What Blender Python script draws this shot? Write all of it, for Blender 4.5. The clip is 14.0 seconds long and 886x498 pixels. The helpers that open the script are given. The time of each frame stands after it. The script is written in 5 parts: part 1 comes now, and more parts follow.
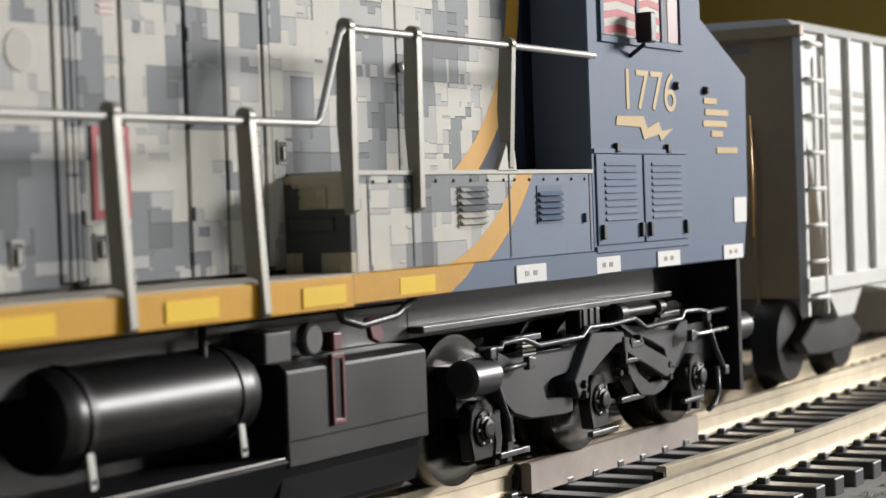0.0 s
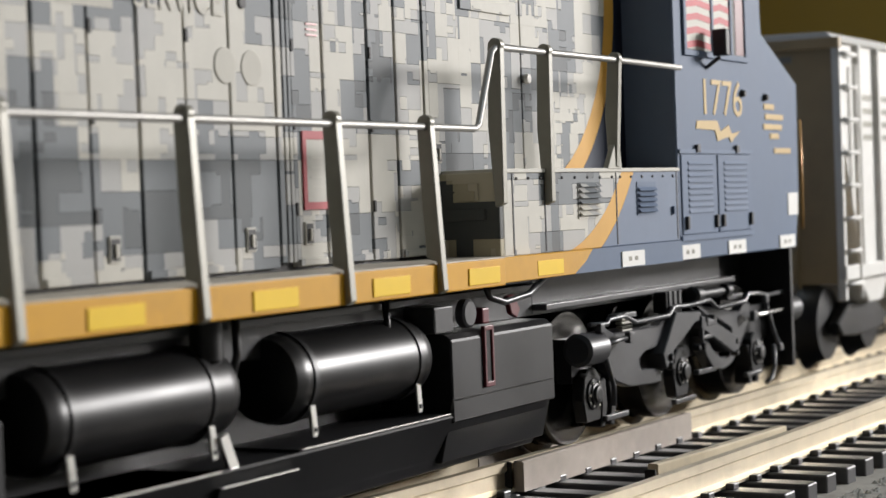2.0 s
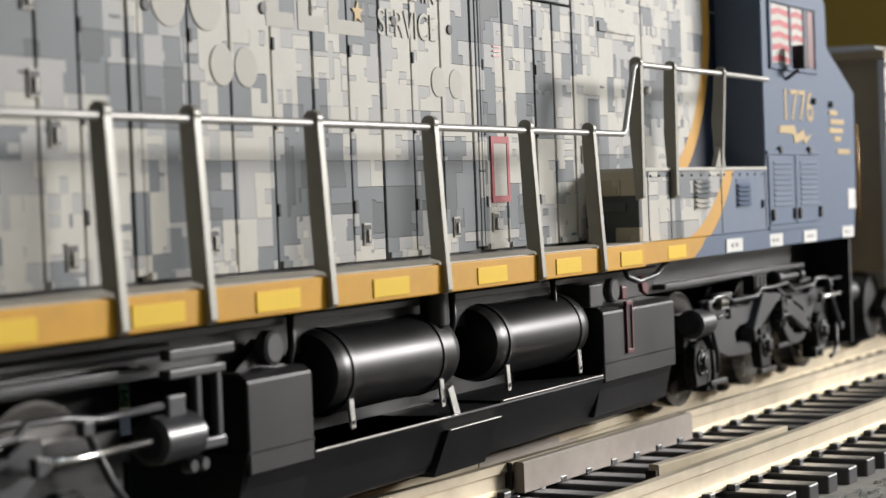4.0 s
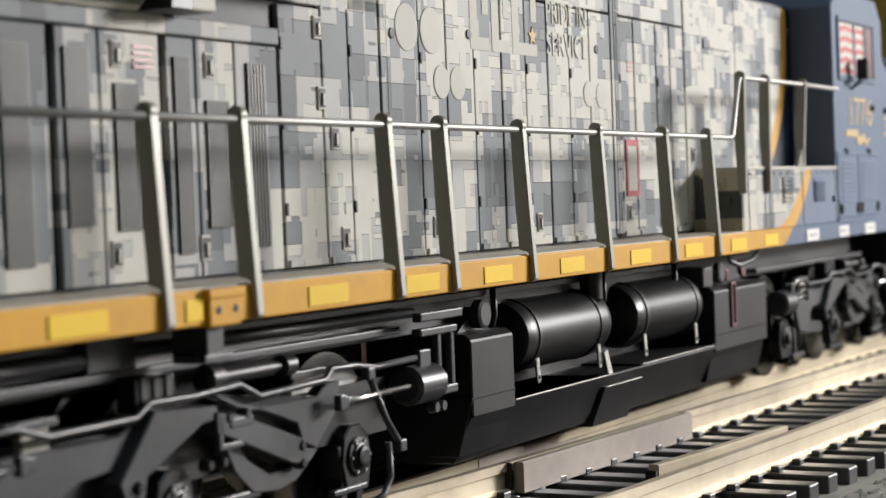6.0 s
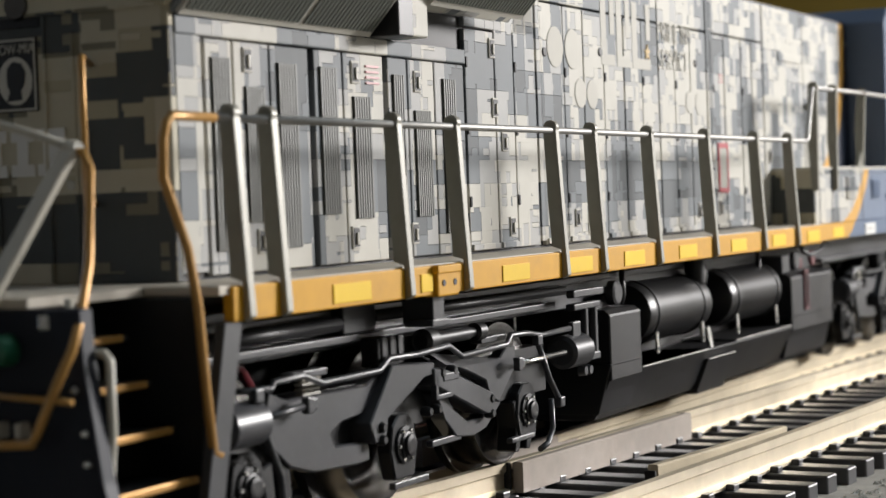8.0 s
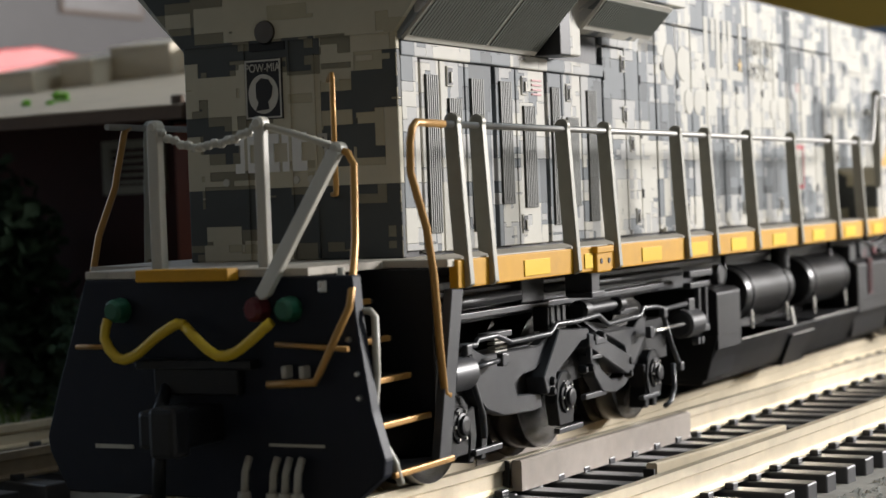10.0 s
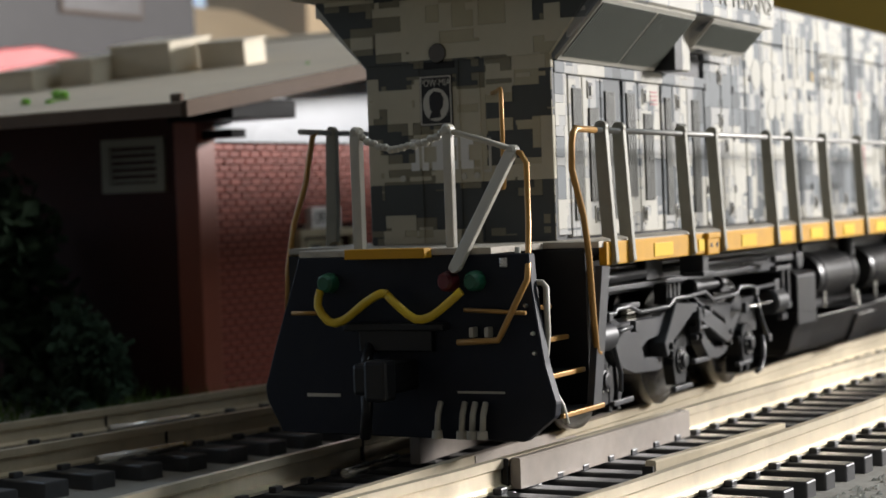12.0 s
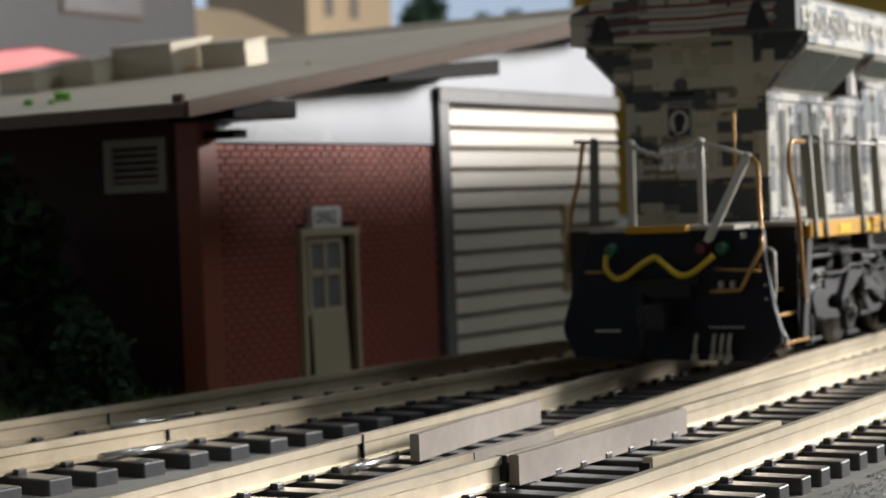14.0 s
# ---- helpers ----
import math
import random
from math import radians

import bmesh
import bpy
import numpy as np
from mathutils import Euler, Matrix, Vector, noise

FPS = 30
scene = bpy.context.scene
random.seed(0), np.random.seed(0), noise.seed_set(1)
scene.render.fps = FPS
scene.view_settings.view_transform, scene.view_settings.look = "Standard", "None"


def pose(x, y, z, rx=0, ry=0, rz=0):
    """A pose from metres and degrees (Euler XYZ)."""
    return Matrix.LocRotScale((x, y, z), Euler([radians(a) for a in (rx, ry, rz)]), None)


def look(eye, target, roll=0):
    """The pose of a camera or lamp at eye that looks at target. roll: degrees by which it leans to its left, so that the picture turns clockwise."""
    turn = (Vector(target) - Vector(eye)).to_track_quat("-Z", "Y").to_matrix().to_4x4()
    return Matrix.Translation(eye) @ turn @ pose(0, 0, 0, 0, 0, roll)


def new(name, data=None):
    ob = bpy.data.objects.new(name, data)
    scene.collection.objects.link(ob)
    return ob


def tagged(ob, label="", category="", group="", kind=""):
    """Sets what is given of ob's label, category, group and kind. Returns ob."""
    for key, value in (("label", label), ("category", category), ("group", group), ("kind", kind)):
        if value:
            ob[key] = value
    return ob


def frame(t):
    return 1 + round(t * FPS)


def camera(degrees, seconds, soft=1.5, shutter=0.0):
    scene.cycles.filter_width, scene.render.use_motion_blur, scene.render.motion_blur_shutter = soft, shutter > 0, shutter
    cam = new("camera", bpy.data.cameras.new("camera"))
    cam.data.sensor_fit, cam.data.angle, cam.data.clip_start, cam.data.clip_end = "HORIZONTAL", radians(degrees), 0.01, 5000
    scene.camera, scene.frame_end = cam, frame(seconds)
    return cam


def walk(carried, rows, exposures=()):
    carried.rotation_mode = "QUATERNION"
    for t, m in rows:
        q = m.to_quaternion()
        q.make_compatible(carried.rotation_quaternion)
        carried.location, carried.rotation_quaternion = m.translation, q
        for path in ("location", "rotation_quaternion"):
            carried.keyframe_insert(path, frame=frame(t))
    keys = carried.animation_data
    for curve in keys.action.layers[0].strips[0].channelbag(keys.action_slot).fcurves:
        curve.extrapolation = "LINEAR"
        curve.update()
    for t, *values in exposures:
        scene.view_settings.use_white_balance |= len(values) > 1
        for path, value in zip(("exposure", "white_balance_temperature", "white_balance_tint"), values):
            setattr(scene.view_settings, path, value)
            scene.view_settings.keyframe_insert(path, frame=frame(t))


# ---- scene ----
cam = camera(26.42, 14.0, soft=1.5, shutter=0.0)
PATH = [
    (0.0, pose(-0.00053, 0.00054, 0.02259, 88.630, 2.034, -57.016)),
    (0.5, pose(-0.00027, 0.00024, 0.02272, 88.617, 2.042, -57.027)),
    (1.0, pose(-0.00023, 0.00002, 0.02262, 88.610, 2.086, -57.033)),
    (1.5, pose(-0.00042, -0.00017, 0.02254, 88.620, 2.116, -57.017)),
    (2.0, pose(-0.00049, -0.00021, 0.02258, 88.584, 2.148, -57.024)),
    (2.5, pose(-0.00043, -0.00006, 0.02262, 88.571, 2.161, -57.037)),
    (3.0, pose(-0.00002, 0.00012, 0.02273, 88.522, 2.190, -57.029)),
    (5.5, pose(0.00010, 0.00019, 0.02282, 88.494, 2.203, -57.045)),
    (6.0, pose(0.00023, 0.00023, 0.02281, 88.489, 2.190, -57.035)),
    (6.5, pose(0.00020, 0.00012, 0.02283, 88.486, 2.162, -57.012)),
    (7.0, pose(0.00011, 0.00008, 0.02290, 88.470, 2.149, -57.028)),
    (7.5, pose(0.00019, 0.00009, 0.02284, 88.486, 2.123, -57.014)),
    (8.0, pose(0.00015, 0.00018, 0.02277, 88.502, 2.112, -57.044)),
    (8.5, pose(0.00018, 0.00020, 0.02271, 88.523, 2.105, -57.044)),
    (9.0, pose(0.00025, 0.00022, 0.02259, 88.549, 2.109, -57.041)),
    (11.5, pose(0.00062, 0.00028, 0.02209, 88.612, 2.084, -57.062)),
    (12.0, pose(0.00057, 0.00023, 0.02203, 88.618, 2.083, -57.049)),
    (12.5, pose(0.00030, 0.00002, 0.02197, 88.644, 2.076, -57.044)),
    (13.0, pose(-0.00022, -0.00035, 0.02197, 88.650, 2.065, -57.044)),
    (13.5, pose(-0.00055, -0.00059, 0.02198, 88.632, 2.092, -57.039)),
    (14.0, pose(-0.00091, -0.00087, 0.02200, 88.619, 2.099, -57.030)),
]
walk(cam, PATH, exposures=((0.0, 0.05), (3.0, 0.0), (6.0, 0.02), (9.0, 0.2), (11.5, 0.25), (12.5, 0.13), (14.0, 0.05)))

# the locomotive's way: seconds, place of its rear end's foot on the rails, heading in degrees
LOCO_WAY = [
    (0.0, -0.04147, 0.08578, 2.532),
    (0.5, -0.03752, 0.08543, 2.773),
    (1.0, -0.03235, 0.08508, 3.022),
    (1.5, -0.02540, 0.08477, 3.380),
    (2.0, -0.01750, 0.08447, 3.792),
    (2.5, -0.00914, 0.08418, 4.184),
    (3.0, -0.00152, 0.08431, 4.497),
    (5.5, 0.03601, 0.08579, 5.509),
    (6.0, 0.04437, 0.08637, 5.682),
    (6.5, 0.05200, 0.08684, 5.802),
    (7.0, 0.05823, 0.08720, 5.897),
    (7.5, 0.06524, 0.08782, 5.943),
    (8.0, 0.07261, 0.08839, 6.035),
    (8.5, 0.08016, 0.08897, 6.090),
    (9.0, 0.08800, 0.08990, 6.060),
    (11.5, 0.12713, 0.09553, 5.552),
    (12.0, 0.13689, 0.09703, 5.447),
    (12.5, 0.15432, 0.09931, 5.277),
    (13.0, 0.17307, 0.10172, 4.947),
    (13.5, 0.19175, 0.10423, 4.465),
    (14.0, 0.21039, 0.10675, 3.901),
]
cam.data.dof.use_dof, cam.data.dof.focus_distance, cam.data.dof.aperture_fstop = True, 0.158, 76.0

# ---- light: a dim room, one desk lamp beyond the near edge of the layout, an added unseen fill ----
world = bpy.data.worlds.new("room_dusk")
scene.world = world
world.use_nodes = True
world.node_tree.nodes["Background"].inputs[0].default_value = (0.95, 0.95, 0.97, 1)
world.node_tree.nodes["Background"].inputs[1].default_value = 0.01


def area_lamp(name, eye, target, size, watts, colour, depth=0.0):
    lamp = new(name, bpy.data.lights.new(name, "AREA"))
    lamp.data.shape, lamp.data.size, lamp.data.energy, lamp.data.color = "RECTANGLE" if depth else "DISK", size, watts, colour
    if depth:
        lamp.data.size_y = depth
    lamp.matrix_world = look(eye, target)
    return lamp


area_lamp("desk_lamp_light", (0.75, -0.30, 0.193), (0.17, 0.10, 0.02), 0.22, 7.5, (1.0, 0.97, 0.955), 0.11)
# overhead fill, added to brighten what the desk lamp leaves dark
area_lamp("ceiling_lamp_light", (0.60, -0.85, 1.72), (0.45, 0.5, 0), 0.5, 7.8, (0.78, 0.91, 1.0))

MM = 0.001


# ---- materials ----
def material(name):
    m = bpy.data.materials.new(name)
    m.use_nodes = True
    t = m.node_tree
    return m, t, t.nodes["Principled BSDF"]


def node(t, kind, **kw):
    n = t.nodes.new(kind)
    for k, v in kw.items():
        if k == "operation":
            n.operation = v
        elif k == "blend":
            n.blend_type = v
        elif k == "interp":
            n.interpolation = v
        else:
            n.inputs[k].default_value = v
    return n


def paint(name, colour, rough=0.45, spec=0.5, metal=0.0, vary=0.12, grain=900.0, bump=0.05, dirt=0.0, dirt_colour=(0.05, 0.04, 0.03), spread=0.06, coat=0.0):
    """Painted plastic or metal: two scales of tone, worn roughness, fine relief. Scales are per metre."""
    m, t, b = material(name)
    pos = node(t, "ShaderNodeTexCoord")
    big = node(t, "ShaderNodeTexNoise", Scale=grain * 0.09, Detail=3.0)
    fine = node(t, "ShaderNodeTexNoise", Scale=grain, Detail=4.0)
    t.links.new(pos.outputs["Object"], big.inputs["Vector"])
    t.links.new(pos.outputs["Object"], fine.inputs["Vector"])
    mix = node(t, "ShaderNodeMath", operation="MULTIPLY_ADD")
    t.links.new(big.outputs[0], mix.inputs[0])
    mix.inputs[1].default_value = 0.7
    half = node(t, "ShaderNodeMath", operation="MULTIPLY")
    half.inputs[1].default_value = 0.3
    t.links.new(fine.outputs[0], half.inputs[0])
    t.links.new(half.outputs[0], mix.inputs[2])
    ramp = node(t, "ShaderNodeValToRGB")
    lo, hi = [tuple(max(0.0, min(1.0, c * k)) for c in colour) for k in (1 - vary, 1 + vary)]
    ramp.color_ramp.elements[0].position, ramp.color_ramp.elements[0].color = 0.3, (*lo, 1)
    ramp.color_ramp.elements[1].position, ramp.color_ramp.elements[1].color = 0.7, (*hi, 1)
    info = node(t, "ShaderNodeObjectInfo")
    t.links.new(mix.outputs[0], ramp.inputs[0])
    out = ramp.outputs[0]
    hsv = node(t, "ShaderNodeHueSaturation")
    span = node(t, "ShaderNodeMapRange")
    span.inputs[3].default_value, span.inputs[4].default_value = 1 - spread, 1 + spread
    t.links.new(info.outputs["Random"], span.inputs[0])
    t.links.new(span.outputs[0], hsv.inputs["Value"])
    t.links.new(out, hsv.inputs["Color"])
    out = hsv.outputs[0]
    if dirt:
        spots = node(t, "ShaderNodeTexNoise", Scale=grain * 0.35, Detail=6.0, Roughness=0.7)
        t.links.new(pos.outputs["Object"], spots.inputs["Vector"])
        cut = node(t, "ShaderNodeValToRGB")
        cut.color_ramp.elements[0].position, cut.color_ramp.elements[1].position = 0.52, 0.72
        cut.color_ramp.elements[1].color = (dirt, dirt, dirt, 1)
        t.links.new(spots.outputs[0], cut.inputs[0])
        over = node(t, "ShaderNodeMix")
        over.data_type = "RGBA"
        t.links.new(cut.outputs[0], over.inputs[0])
        t.links.new(out, over.inputs[6])
        over.inputs[7].default_value = (*dirt_colour, 1)
        out = over.outputs[2]
    t.links.new(out, b.inputs["Base Color"])
    rr = node(t, "ShaderNodeMapRange")
    rr.inputs[3].default_value, rr.inputs[4].default_value = max(0.03, rough - 0.1), min(1, rough + 0.1)
    t.links.new(big.outputs[0], rr.inputs[0])
    t.links.new(rr.outputs[0], b.inputs["Roughness"])
    b.inputs["Metallic"].default_value = metal
    b.inputs["Coat Weight"].default_value = coat
    b.inputs["Specular IOR Level"].default_value = spec
    if bump:
        bp = node(t, "ShaderNodeBump", Strength=min(1.0, bump * 4), Distance=bump * MM)
        t.links.new(fine.outputs[0], bp.inputs["Height"])
        t.links.new(bp.outputs[0], b.inputs["Normal"])
    return m


def camo(name, cell, tones, seed, stretch=1.0, arc=None):
    """Digital camouflage: square cells of paint with raised edges. tones: (limit, colour) from low to high. arc: x and z of the sweep's centre, its inner and outer radius, the colour beyond it, and from where along x stripe and colour run."""
    m, t, b = material(name)
    pos = node(t, "ShaderNodeTexCoord")
    sep = node(t, "ShaderNodeSeparateXYZ")
    t.links.new(pos.outputs["Object"], sep.inputs[0])
    u = node(t, "ShaderNodeMath", operation="ADD")
    t.links.new(sep.outputs[0], u.inputs[0])
    t.links.new(sep.outputs[1], u.inputs[1])
    flat = node(t, "ShaderNodeCombineXYZ")
    t.links.new(u.outputs[0], flat.inputs[0])
    t.links.new(sep.outputs[2], flat.inputs[1])
    flat.inputs[2].default_value = seed

    def cells(size_u, size_v, scale, off):
        snap = node(t, "ShaderNodeVectorMath", operation="SNAP")
        t.links.new(flat.outputs[0], snap.inputs[0])
        snap.inputs[1].default_value = (size_u * MM, size_v * MM, 0.5)
        add = node(t, "ShaderNodeVectorMath", operation="ADD")
        t.links.new(snap.outputs[0], add.inputs[0])
        add.inputs[1].default_value = (off, off * 0.7, off)
        stretch_node = node(t, "ShaderNodeVectorMath", operation="MULTIPLY")
        stretch_node.inputs[1].default_value = (1 / stretch, 1, 1)
        t.links.new(add.outputs[0], stretch_node.inputs[0])
        n = node(t, "ShaderNodeTexNoise", Scale=scale, Detail=1.5, Roughness=0.6)
        t.links.new(stretch_node.outputs[0], n.inputs["Vector"])
        return n.outputs[0]

    big = cells(cell * stretch, cell, 112.0, 0.0)
    small = cells(cell * 0.55 * stretch, cell * 0.5, 330.0, 3.1)
    tiny = cells(cell * 1.3 * stretch, cell * 0.6, 230.0, 7.7)
    ramp = node(t, "ShaderNodeValToRGB")
    ramp.color_ramp.interpolation = "CONSTANT"
    ramp.color_ramp.elements.remove(ramp.color_ramp.elements[1])
    ramp.color_ramp.elements[0].position, ramp.color_ramp.elements[0].color = 0.0, (*tones[0][1], 1)
    for limit, colour in tones[1:]:
        e = ramp.color_ramp.elements.new(limit)
        e.color = (*colour, 1)
    blend = node(t, "ShaderNodeMath", operation="MULTIPLY_ADD")
    t.links.new(small, blend.inputs[0])
    blend.inputs[1].default_value = 0.10
    part_big = node(t, "ShaderNodeMath", operation="MULTIPLY")
    t.links.new(big, part_big.inputs[0])
    part_big.inputs[1].default_value = 0.70
    more = node(t, "ShaderNodeMath", operation="MULTIPLY_ADD")
    t.links.new(tiny, more.inputs[0])
    more.inputs[1].default_value = 0.19
    t.links.new(part_big.outputs[0], more.inputs[2])
    t.links.new(more.outputs[0], blend.inputs[2])
    wide = node(t, "ShaderNodeMapRange")
    wide.inputs[1].default_value, wide.inputs[2].default_value = 0.345, 0.645
    t.links.new(blend.outputs[0], wide.inputs[0])
    t.links.new(wide.outputs[0], ramp.inputs[0])
    colour = ramp.outputs[0]
    if arc:
        dx = node(t, "ShaderNodeMath", operation="SUBTRACT")
        t.links.new(sep.outputs[0], dx.inputs[0])
        dx.inputs[1].default_value = arc[0] * MM
        dz = node(t, "ShaderNodeMath", operation="SUBTRACT")
        t.links.new(sep.outputs[2], dz.inputs[0])
        dz.inputs[1].default_value = arc[1] * MM
        low = node(t, "ShaderNodeMath", operation="MINIMUM")
        t.links.new(dz.outputs[0], low.inputs[0])
        low.inputs[1].default_value = 0.0
        sx = node(t, "ShaderNodeMath", operation="POWER")
        sx.inputs[1].default_value = 2.0
        t.links.new(dx.outputs[0], sx.inputs[0])
        sz = node(t, "ShaderNodeMath", operation="POWER")
        sz.inputs[1].default_value = 2.0
        t.links.new(low.outputs[0], sz.inputs[0])
        total = node(t, "ShaderNodeMath", operation="ADD")
        t.links.new(sx.outputs[0], total.inputs[0])
        t.links.new(sz.outputs[0], total.inputs[1])
        root = node(t, "ShaderNodeMath", operation="SQRT")
        t.links.new(total.outputs[0], root.inputs[0])
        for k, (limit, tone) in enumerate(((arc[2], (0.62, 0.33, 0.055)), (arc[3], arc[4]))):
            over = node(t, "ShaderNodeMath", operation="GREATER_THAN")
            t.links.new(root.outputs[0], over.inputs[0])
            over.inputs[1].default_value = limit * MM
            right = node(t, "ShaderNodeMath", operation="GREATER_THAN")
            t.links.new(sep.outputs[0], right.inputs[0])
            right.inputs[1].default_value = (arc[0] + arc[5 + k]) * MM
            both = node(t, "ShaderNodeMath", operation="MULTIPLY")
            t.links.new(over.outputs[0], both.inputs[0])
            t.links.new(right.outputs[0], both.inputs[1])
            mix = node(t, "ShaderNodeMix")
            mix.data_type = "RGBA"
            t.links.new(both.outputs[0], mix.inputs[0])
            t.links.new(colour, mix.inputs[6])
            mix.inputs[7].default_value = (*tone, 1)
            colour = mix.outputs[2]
    grime = node(t, "ShaderNodeTexNoise", Scale=260.0, Detail=6.0, Roughness=0.65)
    t.links.new(pos.outputs["Object"], grime.inputs["Vector"])
    g = node(t, "ShaderNodeMapRange")
    g.inputs[3].default_value, g.inputs[4].default_value = 0.84, 1.12
    t.links.new(grime.outputs[0], g.inputs[0])
    mul = node(t, "ShaderNodeMix", blend="MULTIPLY")
    mul.data_type = "RGBA"
    mul.blend_type = "MULTIPLY"
    mul.inputs[0].default_value = 1.0
    t.links.new(colour, mul.inputs[6])
    t.links.new(g.outputs[0], mul.inputs[7])
    t.links.new(mul.outputs[2], b.inputs["Base Color"])
    bw = node(t, "ShaderNodeRGBToBW")
    t.links.new(colour, bw.inputs[0])
    fine = node(t, "ShaderNodeTexNoise", Scale=3500.0, Detail=2.0)
    t.links.new(pos.outputs["Object"], fine.inputs["Vector"])
    height = node(t, "ShaderNodeMath", operation="MULTIPLY_ADD")
    t.links.new(fine.outputs[0], height.inputs[0])
    height.inputs[1].default_value = 0.004
    t.links.new(bw.outputs[0], height.inputs[2])
    bp = node(t, "ShaderNodeBump", Strength=1.0, Distance=0.75 * MM)
    bp.inputs["Filter Width"].default_value = 0.5
    t.links.new(height.outputs[0], bp.inputs["Height"])
    t.links.new(bp.outputs[0], b.inputs["Normal"])
    b.inputs["Roughness"].default_value = 0.55
    b.inputs["Specular IOR Level"].default_value = 0.22
    return m


CREAM, PALE, GREY, DARK = (0.53, 0.51, 0.45), (0.40, 0.395, 0.38), (0.165, 0.18, 0.19), (0.10, 0.11, 0.115)
SIDE_TONES = [(0, DARK), (0.17, GREY), (0.40, PALE), (0.53, CREAM), (0.74, PALE), (0.80, (0.54, 0.52, 0.46)), (0.90, GREY)]
# side camouflage darkened: shade on rear-facing surfaces is put into these tones
END_SHADE_TONES = [(0, (0.075, 0.08, 0.078)), (0.40, (0.22, 0.20, 0.145)), (0.46, (0.50, 0.46, 0.35)), (0.72, (0.42, 0.375, 0.265)), (0.82, (0.08, 0.085, 0.082))]
CAMO = camo("digital_camouflage_paint", 2.0, SIDE_TONES, 0.0)
CAMO_END_SHADED = camo("shaded_camouflage_end_paint", 1.5, END_SHADE_TONES, 2.3, stretch=1.9)
LIVERY = camo("camouflage_with_gold_sweep", 2.2, SIDE_TONES, 0.0, arc=(154.0, 38.0, 20.4, 22.6, (0.135, 0.175, 0.25), -3, -1))
# navy beyond this sweep is the blue with the cab's shade painted in
LIVERY_HOOD = camo("hood_camouflage_gold_sweep_and_shade", 1.9, SIDE_TONES, 0.0, arc=(160.1, 42.0, 18.9, 21.1, (0.018, 0.026, 0.05), 7, 7))
BLACK = paint("satin_black_plastic", (0.011, 0.011, 0.012), 0.4, spec=0.35, vary=0.3, grain=1500, bump=0.02, dirt=0.3, dirt_colour=(0.012, 0.012, 0.012))
TANK = paint("satin_black_enamel", (0.008, 0.008, 0.0085), 0.37, spec=0.3, vary=0.2, grain=1300, bump=0.015, dirt=0.3, dirt_colour=(0.02, 0.02, 0.02))
FRAME_GREY = paint("dark_grey_truck_plastic", (0.045, 0.046, 0.050), 0.36, vary=0.3, grain=1500, bump=0.02, dirt=0.3, dirt_colour=(0.05, 0.048, 0.046))
SILL = paint("gold_yellow_paint", (0.60, 0.305, 0.016), 0.55, spec=0.25, vary=0.1, grain=800, bump=0.02, dirt=0.25, dirt_colour=(0.30, 0.16, 0.04))
REFLECT = paint("yellow_reflector_tape", (0.82, 0.53, 0.008), 0.5, spec=0.25, vary=0.06, grain=700, bump=0.01)
BLUE = paint("slate_blue_paint", (0.125, 0.165, 0.24), 0.55, spec=0.15, vary=0.06, grain=700, bump=0.02, dirt=0.12, dirt_colour=(0.11, 0.13, 0.17))
POST = paint("olive_grey_stanchion_paint", (0.235, 0.225, 0.185), 0.40, vary=0.15, grain=900, bump=0.02, metal=0.15, dirt=0.2, dirt_colour=(0.1, 0.09, 0.07))
WIRE = paint("bare_steel_wire", (0.36, 0.35, 0.33), 0.5, metal=0.6, vary=0.1, grain=900, bump=0.01)
BRASS = paint("gold_painted_grab_wire", (0.42, 0.225, 0.06), 0.36, metal=0.35, vary=0.15, grain=900, bump=0.01)
PALE_POST = paint("pale_grey_end_post_paint", (0.46, 0.435, 0.37), 0.45, vary=0.1, grain=900, bump=0.02)
DECK = paint("tan_grey_deck_paint", (0.50, 0.45, 0.37), 0.6, vary=0.15, grain=1200, bump=0.05, dirt=0.4, dirt_colour=(0.12, 0.10, 0.08))
GRILLE = paint("olive_grey_mesh", (0.115, 0.117, 0.10), 0.5, vary=0.12, grain=1800, bump=0.03)
GRILLE_BACK = paint("dark_olive_grille_back", (0.03, 0.03, 0.026), 0.6, vary=0.15, grain=1800, bump=0.02)
SCREEN = paint("grey_green_radiator_screen", (0.155, 0.165, 0.145), 0.55, vary=0.06, grain=1900, bump=0.05)
WHITE = paint("white_decal", (0.72, 0.71, 0.68), 0.55, spec=0.25, vary=0.05, grain=900, bump=0.01)
CREAM_DISC = paint("cream_decal_disc", (0.50, 0.48, 0.425), 0.55, spec=0.25, vary=0.05, grain=900, bump=0.01)
RED = paint("red_decal", (0.46, 0.085, 0.095), 0.55, spec=0.25, vary=0.12, grain=900, bump=0.01)
BOOTH_RED = paint("bright_red_roof_plastic", (0.58, 0.045, 0.045), 0.4, vary=0.08, grain=300, bump=0.01)
DARK_RED = paint("dark_red_plastic", (0.13, 0.018, 0.024), 0.4, vary=0.15, grain=900, bump=0.01)
GREEN = paint("dark_green_plastic_plug", (0.014, 0.10, 0.05), 0.45, vary=0.15, grain=900, bump=0.01)
HOSE = paint("yellow_cable_sheath", (0.62, 0.42, 0.02), 0.42, vary=0.08, grain=900, bump=0.01)
GOLD = paint("gold_lettering", (0.52, 0.37, 0.16), 0.55, spec=0.25, vary=0.08, grain=900, bump=0.01)
SEAM = paint("black_seam", (0.012, 0.011, 0.011), 0.6, vary=0.2, bump=0)
CHROME = paint("worn_bright_steel", (0.70, 0.69, 0.66), 0.28, metal=1.0, vary=0.1, grain=900, bump=0.01)
